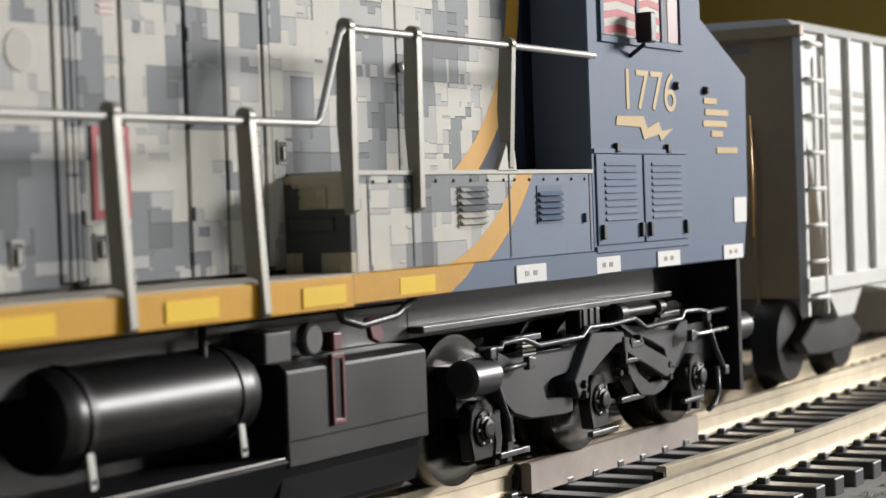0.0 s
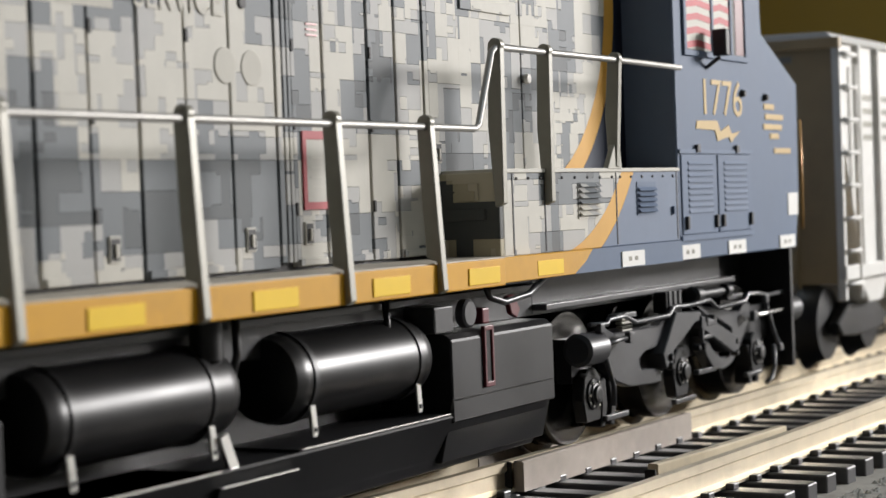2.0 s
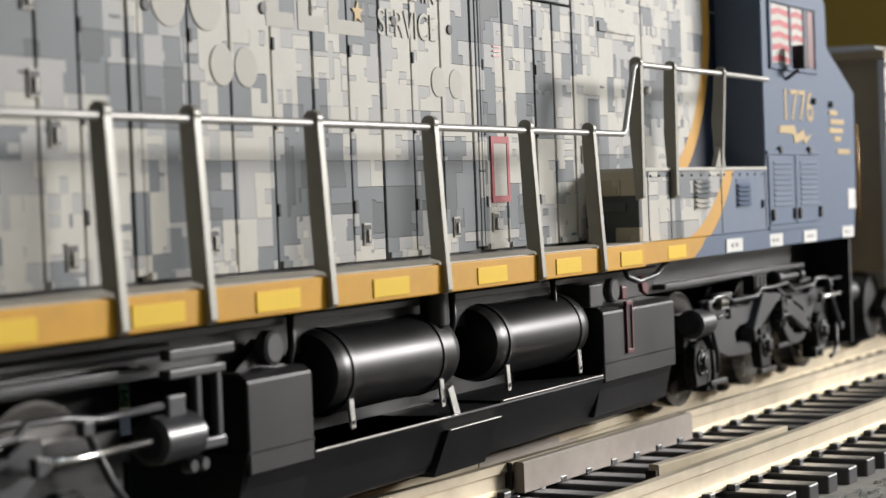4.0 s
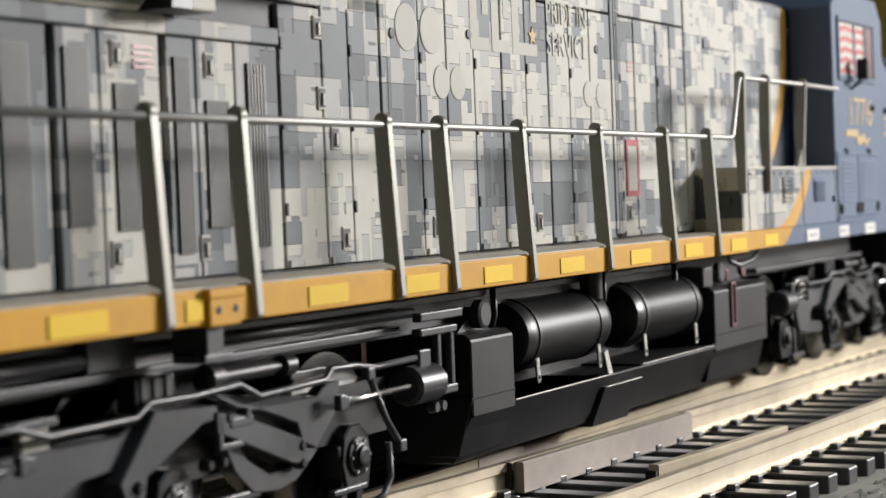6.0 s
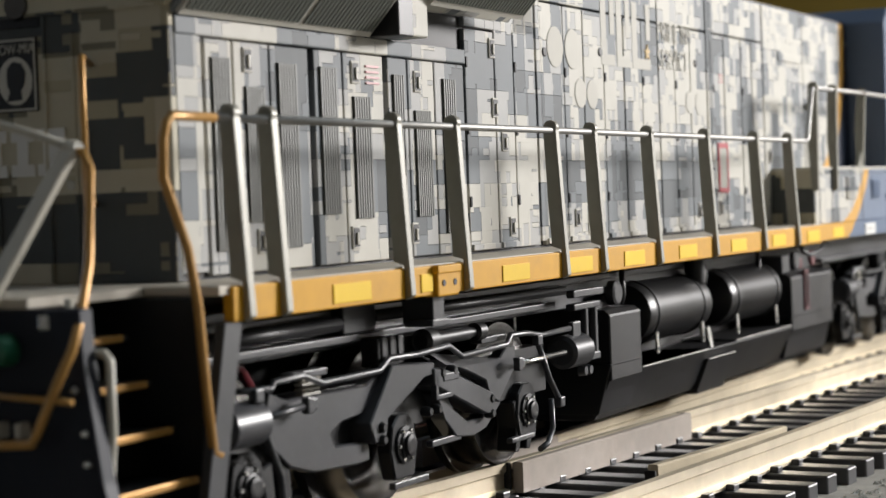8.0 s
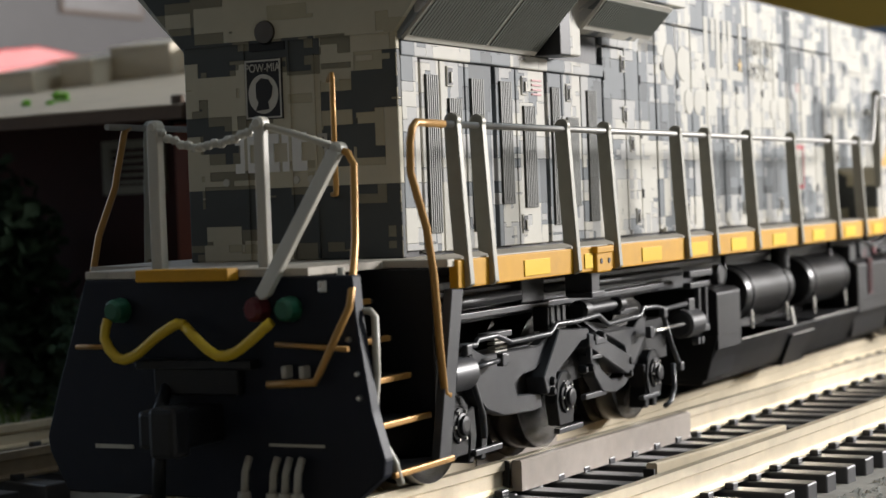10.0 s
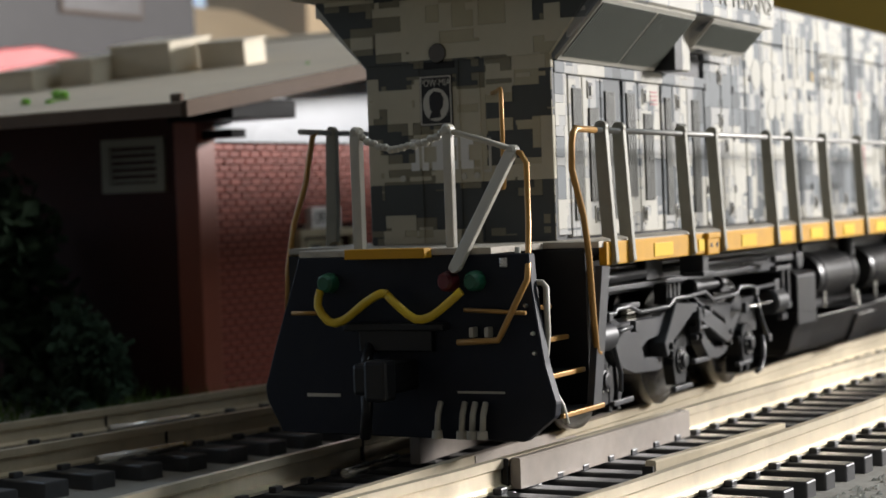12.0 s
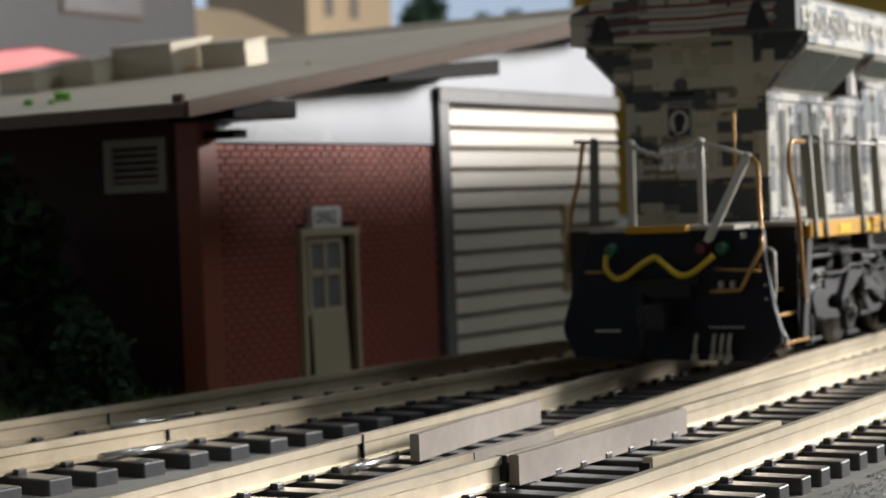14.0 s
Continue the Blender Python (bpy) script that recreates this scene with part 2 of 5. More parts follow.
WHEEL = paint("blackened_wheel_metal", (0.13, 0.125, 0.12), 0.24, metal=0.95, vary=0.25, grain=700, bump=0.01)
RAIL = paint("nickel_silver_rail", (0.72, 0.63, 0.47), 0.36, metal=0.4, vary=0.22, grain=420, bump=0.03, dirt=0.35, dirt_colour=(0.42, 0.355, 0.25))
# browner copy of RAIL: shadow on the far track is put into its colour
RAIL_SHADED = paint("brown_shaded_rail", (0.56, 0.47, 0.335), 0.42, metal=0.3, vary=0.25, grain=420, bump=0.03, dirt=0.5, dirt_colour=(0.30, 0.235, 0.15))
JOINER = paint("bright_rail_joiner_metal", (0.80, 0.78, 0.72), 0.25, metal=0.9, vary=0.08, grain=600, bump=0.01)
CHECK = paint("pinkish_grey_check_rail_plastic", (0.41, 0.355, 0.305), 0.42, vary=0.25, grain=600, bump=0.03, dirt=0.4, dirt_colour=(0.30, 0.22, 0.16))
TIE = paint("black_plastic_tie", (0.06, 0.06, 0.064), 0.40, vary=0.25, grain=1200, bump=0.05, dirt=0.3, dirt_colour=(0.10, 0.095, 0.09), spread=0.25)
BED = paint("grey_foam_roadbed", (0.33, 0.315, 0.28), 0.85, vary=0.18, grain=900, bump=0.15, dirt=0.35, dirt_colour=(0.12, 0.11, 0.095))
BRICK = paint("dark_red_brick_plastic", (0.36, 0.10, 0.072), 0.5, spec=0.35, vary=0.16, grain=700, bump=0.08, spread=0.16)
MORTAR = paint("brown_mortar", (0.052, 0.019, 0.016), 0.7, spec=0.2, vary=0.15, grain=900, bump=0.05)
PILASTER = paint("rust_red_corner_board", (0.29, 0.082, 0.05), 0.45, vary=0.12, grain=500, bump=0.03)
GABLE = paint("glossy_white_styrene_sheet", (0.58, 0.60, 0.635), 0.24, vary=0.04, grain=300, bump=0.02)
SIDING = paint("cream_white_siding_board", (0.62, 0.55, 0.44), 0.36, vary=0.05, grain=500, bump=0.03, spread=0.03)
STEEL_FRAME = paint("grey_door_frame_paint", (0.155, 0.15, 0.145), 0.42, vary=0.25, grain=500, bump=0.03, dirt=0.4, dirt_colour=(0.08, 0.06, 0.055))
OFFICE_WHITE = paint("ivory_door_plastic", (0.50, 0.42, 0.28), 0.5, vary=0.06, grain=600, bump=0.02)
VENT_TAN = paint("dull_tan_vent_plastic", (0.27, 0.25, 0.185), 0.55, vary=0.08, grain=600, bump=0.02)
ROOF = paint("tan_roof_card", (0.56, 0.48, 0.365), 0.75, vary=0.1, grain=420, bump=0.08, dirt=0.2, dirt_colour=(0.22, 0.18, 0.13))
FASCIA = paint("brown_fascia_board", (0.125, 0.088, 0.065), 0.6, spec=0.1, vary=0.15, grain=500, bump=0.03)
BEAM = paint("black_foil_beam_end", (0.008, 0.0078, 0.0075), 0.4, spec=0.04, vary=0.3, grain=900, bump=0.1)
CRATE = paint("tan_card_box", (0.62, 0.55, 0.43), 0.6, vary=0.12, grain=300, bump=0.05)
LEAF = paint("dark_green_foam_foliage", (0.042, 0.068, 0.042), 0.9, spec=0.08, vary=0.5, grain=900, bump=0.3, spread=0.3)
MOSS = paint("bright_green_foam_clump", (0.16, 0.42, 0.03), 0.85, vary=0.3, grain=900, bump=0.3)
GRASS = paint("green_static_grass", (0.075, 0.13, 0.02), 0.9, vary=0.45, grain=700, bump=0.4)
HOPPER = paint("light_grey_hopper_paint", (0.68, 0.67, 0.64), 0.45, spec=0.3, vary=0.07, grain=400, bump=0.03, dirt=0.25, dirt_colour=(0.40, 0.37, 0.32))
# darker tan stand-in for HOPPER: the end's shade is in its colour
HOPPER_END = paint("weathered_shade_tan_hopper_end", (0.36, 0.27, 0.15), 0.5, vary=0.12, grain=400, bump=0.03, dirt=0.25, dirt_colour=(0.18, 0.14, 0.10))
YELLOW_WALL = paint("mustard_wall_paint", (0.37, 0.215, 0.011), 0.6, vary=0.06, grain=30, bump=0.1)
ROOM = paint("warm_white_room_paint", (0.66, 0.62, 0.57), 0.7, vary=0.06, grain=20, bump=0.1)
FAR_GREY = paint("charcoal_house_wall", (0.075, 0.07, 0.072), 0.6, vary=0.12, grain=200, bump=0.03)
FAR_TAN = paint("tan_house_card", (0.56, 0.42, 0.27), 0.6, vary=0.1, grain=200, bump=0.03)
SKY = paint("glowing_pale_blue_board", (0.50, 0.60, 0.72), 0.8, vary=0.08, grain=14, bump=0)
# glow added to the painted board so its sky comes out bright
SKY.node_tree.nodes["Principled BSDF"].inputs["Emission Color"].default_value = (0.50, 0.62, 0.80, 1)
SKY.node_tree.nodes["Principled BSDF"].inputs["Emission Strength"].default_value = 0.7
FAR_GREEN = paint("far_green_foliage", (0.035, 0.075, 0.035), 0.9, vary=0.4, grain=300, bump=0.3)

glass_m, glass_t, glass_b = material("window_glass")
glass_b.inputs["Transmission Weight"].default_value = 1.0
glass_b.inputs["Roughness"].default_value = 0.03
glass_b.inputs["Base Color"].default_value = (0.9, 0.93, 0.95, 1)
GLASS = glass_m


# ---- mesh helpers (millimetres in, metres out) ----
def box(bm, a, b, bevel=0.0):
    made = bmesh.ops.create_cube(bm, size=1.0)["verts"]
    for v in made:
        v.co = Vector([(a[i] + b[i]) / 2 + v.co[i] * (b[i] - a[i]) for i in range(3)])
    if bevel:
        bmesh.ops.bevel(bm, geom=list({e for v in made for e in v.link_edges}), offset=bevel, segments=2, affect="EDGES", profile=0.5)
    return bm


def prism(bm, outline, axis, a, b, bevel=0.0):
    """An outline of two coordinates pushed along axis from a to b: x takes (y, z), y takes (x, z), z takes (x, y)."""
    def at(p, k):
        return {"x": (k, p[0], p[1]), "y": (p[0], k, p[1]), "z": (p[0], p[1], k)}[axis]
    lo = [bm.verts.new(at(p, a)) for p in outline]
    hi = [bm.verts.new(at(p, b)) for p in outline]
    n = len(outline)
    faces = [bm.faces.new(lo[::-1]), bm.faces.new(hi)] + [bm.faces.new((lo[i], lo[(i + 1) % n], hi[(i + 1) % n], hi[i])) for i in range(n)]
    bmesh.ops.recalc_face_normals(bm, faces=faces)
    if bevel:
        bmesh.ops.bevel(bm, geom=list({e for f in faces for e in f.edges}), offset=bevel, segments=1, affect="EDGES")
    return bm


def sweep(bm, points, profile):
    """A closed profile (side, up) carried along points in a level way."""
    pts = [Vector(p) for p in points]
    rings = []
    for i, p in enumerate(pts):
        d = (pts[min(i + 1, len(pts) - 1)] - pts[max(i - 1, 0)]).normalized()
        side = Vector((-d.y, d.x, 0)).normalized()
        rings.append([bm.verts.new(p + side * u + Vector((0, 0, v))) for u, v in profile])
    n = len(profile)
    faces = []
    for r, s in zip(rings, rings[1:]):
        faces += [bm.faces.new((r[i], r[(i + 1) % n], s[(i + 1) % n], s[i])) for i in range(n)]
    faces += [bm.faces.new(rings[0][::-1]), bm.faces.new(rings[-1])]
    bmesh.ops.recalc_face_normals(bm, faces=faces)
    return bm


def tube(bm, points, r, seg=8):
    pts = [Vector(p) for p in points]
    up, rings = None, []
    for i, p in enumerate(pts):
        d = (pts[min(i + 1, len(pts) - 1)] - pts[max(i - 1, 0)]).normalized()
        if up is None:
            up = d.orthogonal().normalized()
        up = (up - d * up.dot(d)).normalized()
        side = d.cross(up)
        rings.append([bm.verts.new(p + (up * math.cos(k * math.tau / seg) + side * math.sin(k * math.tau / seg)) * r) for k in range(seg)])
    faces = []
    for a, b in zip(rings, rings[1:]):
        faces += [bm.faces.new((a[k], a[(k + 1) % seg], b[(k + 1) % seg], b[k])) for k in range(seg)]
    faces += [bm.faces.new(rings[0][::-1]), bm.faces.new(rings[-1])]
    bmesh.ops.recalc_face_normals(bm, faces=faces)
    for f in faces[:-2]:
        f.smooth = True
    return bm


def turned(bm, centre, axis, outline, seg=24):
    """A turned body: outline of (distance along axis, radius)."""
    c = Vector(centre)
    d = {"x": Vector((1, 0, 0)), "y": Vector((0, 1, 0)), "z": Vector((0, 0, 1))}[axis]
    u = d.orthogonal().normalized()
    w = d.cross(u)
    rings = [[bm.verts.new(c + d * h + (u * math.cos(k * math.tau / seg) + w * math.sin(k * math.tau / seg)) * max(r, 0.001)) for k in range(seg)] for h, r in outline]
    faces = []
    for a, b in zip(rings, rings[1:]):
        faces += [bm.faces.new((a[k], a[(k + 1) % seg], b[(k + 1) % seg], b[k])) for k in range(seg)]
    caps = [bm.faces.new(rings[0][::-1]), bm.faces.new(rings[-1])]
    bmesh.ops.recalc_face_normals(bm, faces=faces + caps)
    for f in faces:
        f.smooth = True
    for i, ring in enumerate(rings):
        hard = i in (0, len(rings) - 1)
        if not hard:
            p, q, s = (Vector(o) for o in outline[i - 1:i + 2])
            one, two = q - p, s - q
            hard = one.length > 1e-6 and two.length > 1e-6 and one.angle(two) > 0.6
        if hard:
            for k in range(seg):
                e = bm.edges.get((ring[k], ring[(k + 1) % seg]))
                if e:
                    e.smooth = False
    return bm


def smooth_path(points, step=3.0):
    """Catmull-Rom through the points."""
    p = [Vector((*q, 0.0)[:3]) for q in points]
    out = []
    for i in range(len(p) - 1):
        a, b, c, d = p[max(i - 1, 0)], p[i], p[i + 1], p[min(i + 2, len(p) - 1)]
        n = max(1, int((c - b).length / step))
        for k in range(n):
            s = k / n
            out.append(0.5 * ((2 * b) + (c - a) * s + (2 * a - 5 * b + 4 * c - d) * s * s + (3 * b - a - 3 * c + d) * s ** 3))
    return out + [p[-1]]


def mesh_of(name, bm, mat):
    for v in bm.verts:
        v.co *= MM
    me = bpy.data.meshes.new(name)
    bm.to_mesh(me)
    bm.free()
    me.materials.append(mat)
    return me


def part(name, bm, mat, parent=None, label=""):
    ob = new(name, mesh_of(name, bm, mat))
    ob.parent = parent
    return tagged(ob, label)


def thing(name, label, category, group="", kind=""):
    return tagged(new(name), label, category, group, kind)


def boxes(*specs, bevel=0.0):
    bm = bmesh.new()
    for a, b in specs:
        box(bm, a, b, bevel)
    return bm


def slab(outline, axis, a, b, bevel=0.0):
    return prism(bmesh.new(), outline, axis, a, b, bevel)


def pipe(points, r, seg=8):
    return tube(bmesh.new(), points, r, seg)


def lettering(name, words, mat, parent, place, size, squeeze=1.0, depth=0.06, label=""):
    """Raised words in the built-in font, lying on the plane of the given pose."""
    cu = bpy.data.curves.new(name, "FONT")
    cu.body, cu.size, cu.extrude, cu.align_x = words, size * MM, depth * MM, "CENTER"
    probe = bpy.data.objects.new(name, cu)
    scene.collection.objects.link(probe)
    me = bpy.data.meshes.new_from_object(probe.evaluated_get(bpy.context.evaluated_depsgraph_get()))
    bpy.data.objects.remove(probe)
    me.transform(place @ Matrix.Diagonal((squeeze, 1, 1, 1)))
    me.materials.clear()
    me.materials.append(mat)
    ob = new(name, me)
    ob.parent = parent
    return tagged(ob, label)


def side_pose(x, y, z):
    """Words on the side that faces -y."""
    return pose(x * MM, y * MM, z * MM, 90, 0, 0)


def end_pose(x, y, z):
    """Words on the end that faces -x."""
    return pose(x * MM, y * MM, z * MM, 90, 0, -90)


def clump(bm, centre, radius, count, leaf, rng, squash=1.0):
    """Many small tilted leaf blades about a centre, uneven and with gaps."""
    c = Vector(centre)
    for _ in range(count):
        d = Vector((rng.gauss(0, 1), rng.gauss(0, 1), rng.gauss(0, 1))).normalized()
        p = c + Vector((d.x, d.y, d.z * squash)) * radius * (0.45 + 0.6 * rng.random())
        a = Vector((rng.gauss(0, 1), rng.gauss(0, 1), rng.gauss(0, 1))).normalized() * leaf * (0.6 + rng.random())
        b = a.orthogonal().normalized() * leaf * (0.5 + 0.5 * rng.random())
        n = a.cross(b).normalized() * leaf * 0.25
        v = [bm.verts.new(q) for q in (p - a, p - b + n, p + a, p + b + n)]
        bm.faces.new((v[0], v[1], v[2]))
        bm.faces.new((v[0], v[2], v[3]))
    return bm


# ---- room and layout base ----
def room():
    part("floor", boxes(((-2200, -2200, -780), (2700, 2700, -760))), ROOM)
    tagged(bpy.data.objects["floor"], "plain dim room floor under the layout table", "floor", kind="structure")
    ob = part("ground", boxes(((-900, -700, -30), (2200, 1250, -4.2))), BED)
    tagged(ob, "grey foam roadbed sheet of a model railway", "ground", kind="structure")
    for name, a, b, m in (("wall_east", (2500, -2200, -760), (2560, 2700, 1800), YELLOW_WALL), ("wall_north", (-2200, 2640, -760), (2500, 2700, 1800), ROOM),
                          ("wall_west", (-2260, -2200, -760), (-2200, 2700, 1800), ROOM), ("wall_south", (-2200, -2260, -760), (2560, -2200, 1800), ROOM)):
        tagged(part(name, boxes((a, b)), m), "plain painted room wall behind the layout", "wall", kind="structure")
    tagged(part("ceiling", boxes(((-2260, -2260, 1800), (2560, 2700, 1830))), ROOM), "plain ceiling of the dim room", "ceiling", kind="structure")
    tagged(part("backdrop", boxes(((-700, 1180, -4), (2140, 1190, 900))), SKY), "pale blue sky board with an added glow behind the layout", "backdrop", kind="structure")


room()

# ---- tracks ----
RAIL_SHAPE = [(-0.42, 0), (0.42, 0), (0.42, -0.75), (0.16, -0.95), (0.16, -2.15), (0.95, -2.35), (0.95, -2.6), (-0.95, -2.6), (-0.95, -2.35), (-0.16, -2.15), (-0.16, -0.95), (-0.42, -0.75)]


def offset_line(line, d):
    out = []
    for i, p in enumerate(line):
        q = (line[min(i + 1, len(line) - 1)] - line[max(i - 1, 0)]).normalized()
        out.append(p + Vector((-q.y, q.x, 0)) * d)
    return out


def tie_mesh(length, width, gauge):
    bm = bmesh.new()
    box(bm, (-width / 2, -length / 2, -4.5), (width / 2, length / 2, -2.65), 0.18)
    for s in (-1, 1):
        for k in (-1.35, 1.35):
            box(bm, (-0.6, s * gauge / 2 + k - 0.4, -2.7), (0.6, s * gauge / 2 + k + 0.4, -2.1), 0.12)
    return mesh_of("tie", bm, TIE)


def track(label, line, gauge, pitch, tie_len, tie_w, ties, rail_m=RAIL):
    tr = thing("railway_track", label, "track", "model railway tracks")
    for s in (1, -1):
        bm = bmesh.new()
        sweep(bm, offset_line(line, s * gauge / 2), RAIL_SHAPE)
        part("rail", bm, rail_m, tr)
    me = tie_mesh(tie_len, tie_w, gauge)
    along = 0.0
    for a, b in zip(line, line[1:]):
        n = (b - a).length
        while along < n:
            p = a + (b - a) * (along / n)
            if ties[0] < p.x < ties[1]:
                ob = new("tie", me)
                ob.parent = tr
                ob.matrix_basis = pose(p.x * MM, p.y * MM, random.uniform(-0.08, 0.05) * MM, 0, 0, math.degrees(math.atan2(b.y - a.y, b.x - a.x)) + random.uniform(-0.8, 0.8))
            along += pitch
        along -= n
    return tr


LINE_LOCO = smooth_path([(-420, 83), (-150, 85.0), (-38, 86.8), (30, 88.8), (85, 91.6), (117, 94.7), (147, 97.2), (176, 99.6), (212, 103.4), (252, 107.2), (336, 111.4), (460, 114), (700, 116), (1400, 118)])
LINE_NEAR = smooth_path([(-420, 92), (-100, 84), (40, 77.5), (118, 76.2), (137, 76.3), (175, 77.6), (212, 79.2), (250, 80.6), (330, 82), (460, 84), (700, 86), (1400, 90)])
LINE_FAR = smooth_path([(-420, 175), (0, 150.7), (150, 142.2), (300, 133.6), (430, 127.8), (700, 124), (1400, 125)])
far_track = track("silver rails on black plastic ties beside the brick shed", LINE_FAR, 18.4, 6.25, 32.5, 3.0, (60, 520), RAIL_SHADED)
loco_track = track("silver rails under the locomotive, through the turnout", LINE_LOCO, 16.5, 5.15, 27.0, 2.5, (100, 520))
near_track = track("silver rails with black ties at the layout's edge", LINE_NEAR, 16.5, 5.15, 29.6, 2.4, (70, 420))


def small_rail(name, pts, shape, mat, parent, label=""):
    bm = bmesh.new()
    sweep(bm, [Vector((*p, 0)) for p in pts], shape)
    return part(name, bm, mat, parent, label)


CHECK_SHAPE = [(-0.5, -0.1), (-0.38, 0.02), (0.38, 0.02), (0.5, -0.1), (0.5, -2.6), (-0.5, -2.6)]
small_rail("check_rail", [(148.5, 100.3), (163, 102.6), (178.5, 104.2)], CHECK_SHAPE, CHECK, loco_track, "pinkish plastic check rail")
small_rail("wing_rail", [(138.6, 83.3), (153, 83.9), (175, 84.8)], [(-0.5, -0.08), (-0.36, 0.06), (0.36, 0.06), (0.5, -0.08), (0.5, -2.6), (-0.5, -2.6)], CHECK, near_track, "pinkish plastic wing rail of the frog")
small_rail("guard_rail", [(141.0, 71.6), (152, 71.3), (168, 71.4)], CHECK_SHAPE, RAIL, near_track)
small_rail("point_rail", [(139.4, 88.3), (152, 89.2), (173.5, 92.0)], CHECK_SHAPE, CHECK, loco_track)
for pts, owner in (([(124, 66.2), (132, 65.0)], near_track), ([(137.5, 100.6), (147.5, 101.9)], loco_track), ([(137.0, 130.3), (149, 129.5)], far_track), ([(157, 147.3), (170, 146.4)], far_track)):
    bm = bmesh.new()
    tube(bm, [Vector((pts[0][0], pts[0][1], -2.0)), Vector((pts[1][0], pts[1][1], -2.0))], 0.45, 10)
    part("rail_joiner", bm, JOINER, owner, "bright metal rail joiner")
for p, owner in (((138.2, 84.3), near_track), ((175.3, 85.6), near_track), ((137.9, 70.3), near_track), ((146.6, 105.4), loco_track), ((150.0, 133.1), far_track), ((160, 151.0), far_track)):
    part("rail_joint", boxes(((p[0] - 0.1, p[1] - 0.5, -2.4), (p[0] + 0.1, p[1] + 0.47, 0.02))), SEAM, owner, "dark gap between two rails")

# coarse grey ballast by the near track
rng = random.Random(5)
bm = bmesh.new()
for _ in range(9000):
    x, y, r = rng.uniform(118, 300), rng.uniform(30, 60.5), rng.uniform(0.12, 0.36)
    vs = [bm.verts.new((x + r * a * rng.uniform(0.6, 1.2), y + r * b * rng.uniform(0.6, 1.2), -4.2 + r * c * rng.uniform(0.5, 1.1))) for a, b, c in ((1, 0, 0), (0, 1, 0), (-1, 0, 0), (0, -1, 0), (0, 0, 1))]
    for i in range(4):
        bm.faces.new((vs[i], vs[(i + 1) % 4], vs[4]))
BALLAST = paint("grey_stone_ballast", (0.50, 0.49, 0.45), 0.5, vary=0.35, grain=600, bump=0.05)
tagged(part("ballast", bm, BALLAST), "loose grey stone ballast beside the track", "ballast", kind="stuff")


# ---- brick shed ----
def shed():
    h = thing("brick_shed", "dark red brick model shed with white gable and tan roof", "shed")
    wall = part("wall", boxes(((203.6, 172.4, -4.6), (328, 330, 37)), ((250, 172.4, 30), (328, 176, 44))), MORTAR, h, "dark brown-red shed wall")
    wide, high = 2.4, 1.0
    me = mesh_of("brick", boxes(((0, 171.95, 0), (wide - 0.22, 172.6, high - 0.18)), bevel=0.09), BRICK)
    rest = bmesh.new()
    count = 0
    for row in range(36):
        z = 30.75 - row * high
        for col in range(-1, 25):
            x = 206.5 + col * wide + (wide / 2 if row % 2 else 0)
            for lo, hi in (((206.4, 224.4), (239.8, 263.3)) if z < 19.0 else ((206.4, 263.3),)):
                a, e = max(x, lo), min(x + wide - 0.22, hi)
                if e - a < 0.5:
                    continue
                if count < 300 and e - a > wide - 0.25:
                    ob = new("brick", me)
                    ob.parent = wall
                    ob.matrix_basis = pose(x * MM, random.uniform(-0.05, 0.05) * MM, z * MM)
                    count += 1
                else:
                    box(rest, (a, 171.95, z), (e, 172.6, z + high - 0.18))
    ob = part("brickwork", rest, BRICK, wall)
    tagged(ob, kind="stuff")
    part("corner_board", boxes(((202.2, 171.3, -4.6), (206.2, 175.5, 35.2)), bevel=0.15), PILASTER, h, "rust red corner board")
    part("gable_panel", slab([(206.3, 31.9), (264, 31.9), (264, 48.4), (225, 42), (206.3, 39)], "y", 171.6, 172.5), GABLE, h, "glossy white plastic gable sheet")
    part("gable_panel", slab([(263.5, 41.6), (327.5, 41.6), (327.5, 57.0), (263.5, 48.2)], "y", 171.5, 172.5), GABLE, h, "glossy white plastic gable sheet")
    # office door
    d = part("door_frame", boxes(((224.9, 171.0, -4.6), (225.8, 172.6, 18.7)), ((238.5, 171.0, -4.6), (239.4, 172.6, 18.7)), ((224.5, 170.9, 17.7), (239.8, 172.6, 18.9)), bevel=0.12), OFFICE_WHITE, h, "ivory door frame")
    part("door_reveal", boxes(((225.8, 172.05, -4.6), (238.5, 172.3, 17.7))), MORTAR, d, "dark gap behind the office door")
    leaf = part("door_leaf", boxes(((226.0, 171.2, 5.7), (235.6, 171.9, 6.8)), ((226.4, 171.2, 6.8), (227.4, 171.9, 17.3)), ((234.6, 171.2, 6.8), (235.6, 171.9, 17.3)), ((230.4, 171.2, 6.8), (231.3, 171.9, 17.3)), ((226.4, 171.2, 11.6), (235.6, 171.9, 12.6)), ((226.4, 171.2, 16.6), (235.6, 171.9, 17.3)), bevel=0.08), OFFICE_WHITE, h, "ivory half-glazed office door leaf")
    part("door_panel", slab([(226.5, 6.3), (235.4, 6.3), (236.2, -4.5), (227.0, -4.5)], "y", 170.95, 171.2, 0.05), OFFICE_WHITE, leaf, "tan lower door panel sitting askew")
    for x0, x1 in ((227.4, 230.4), (231.3, 234.6)):
        for z0, z1 in ((6.9, 11.6), (12.6, 16.6)):
            part("pane", boxes(((x0, 171.55, z0), (x1, 171.65, z1))), paint_pane, leaf)
    sign = part("sign_board", boxes(((227.6, 170.9, 18.95), (235.0, 172.5, 22.2)), bevel=0.1), WHITE, h, "white office sign over the door")
    lettering("sign_word", "OFFICE", SEAM, sign, side_pose(230.9, 170.88, 19.7), 2.7, 0.62)
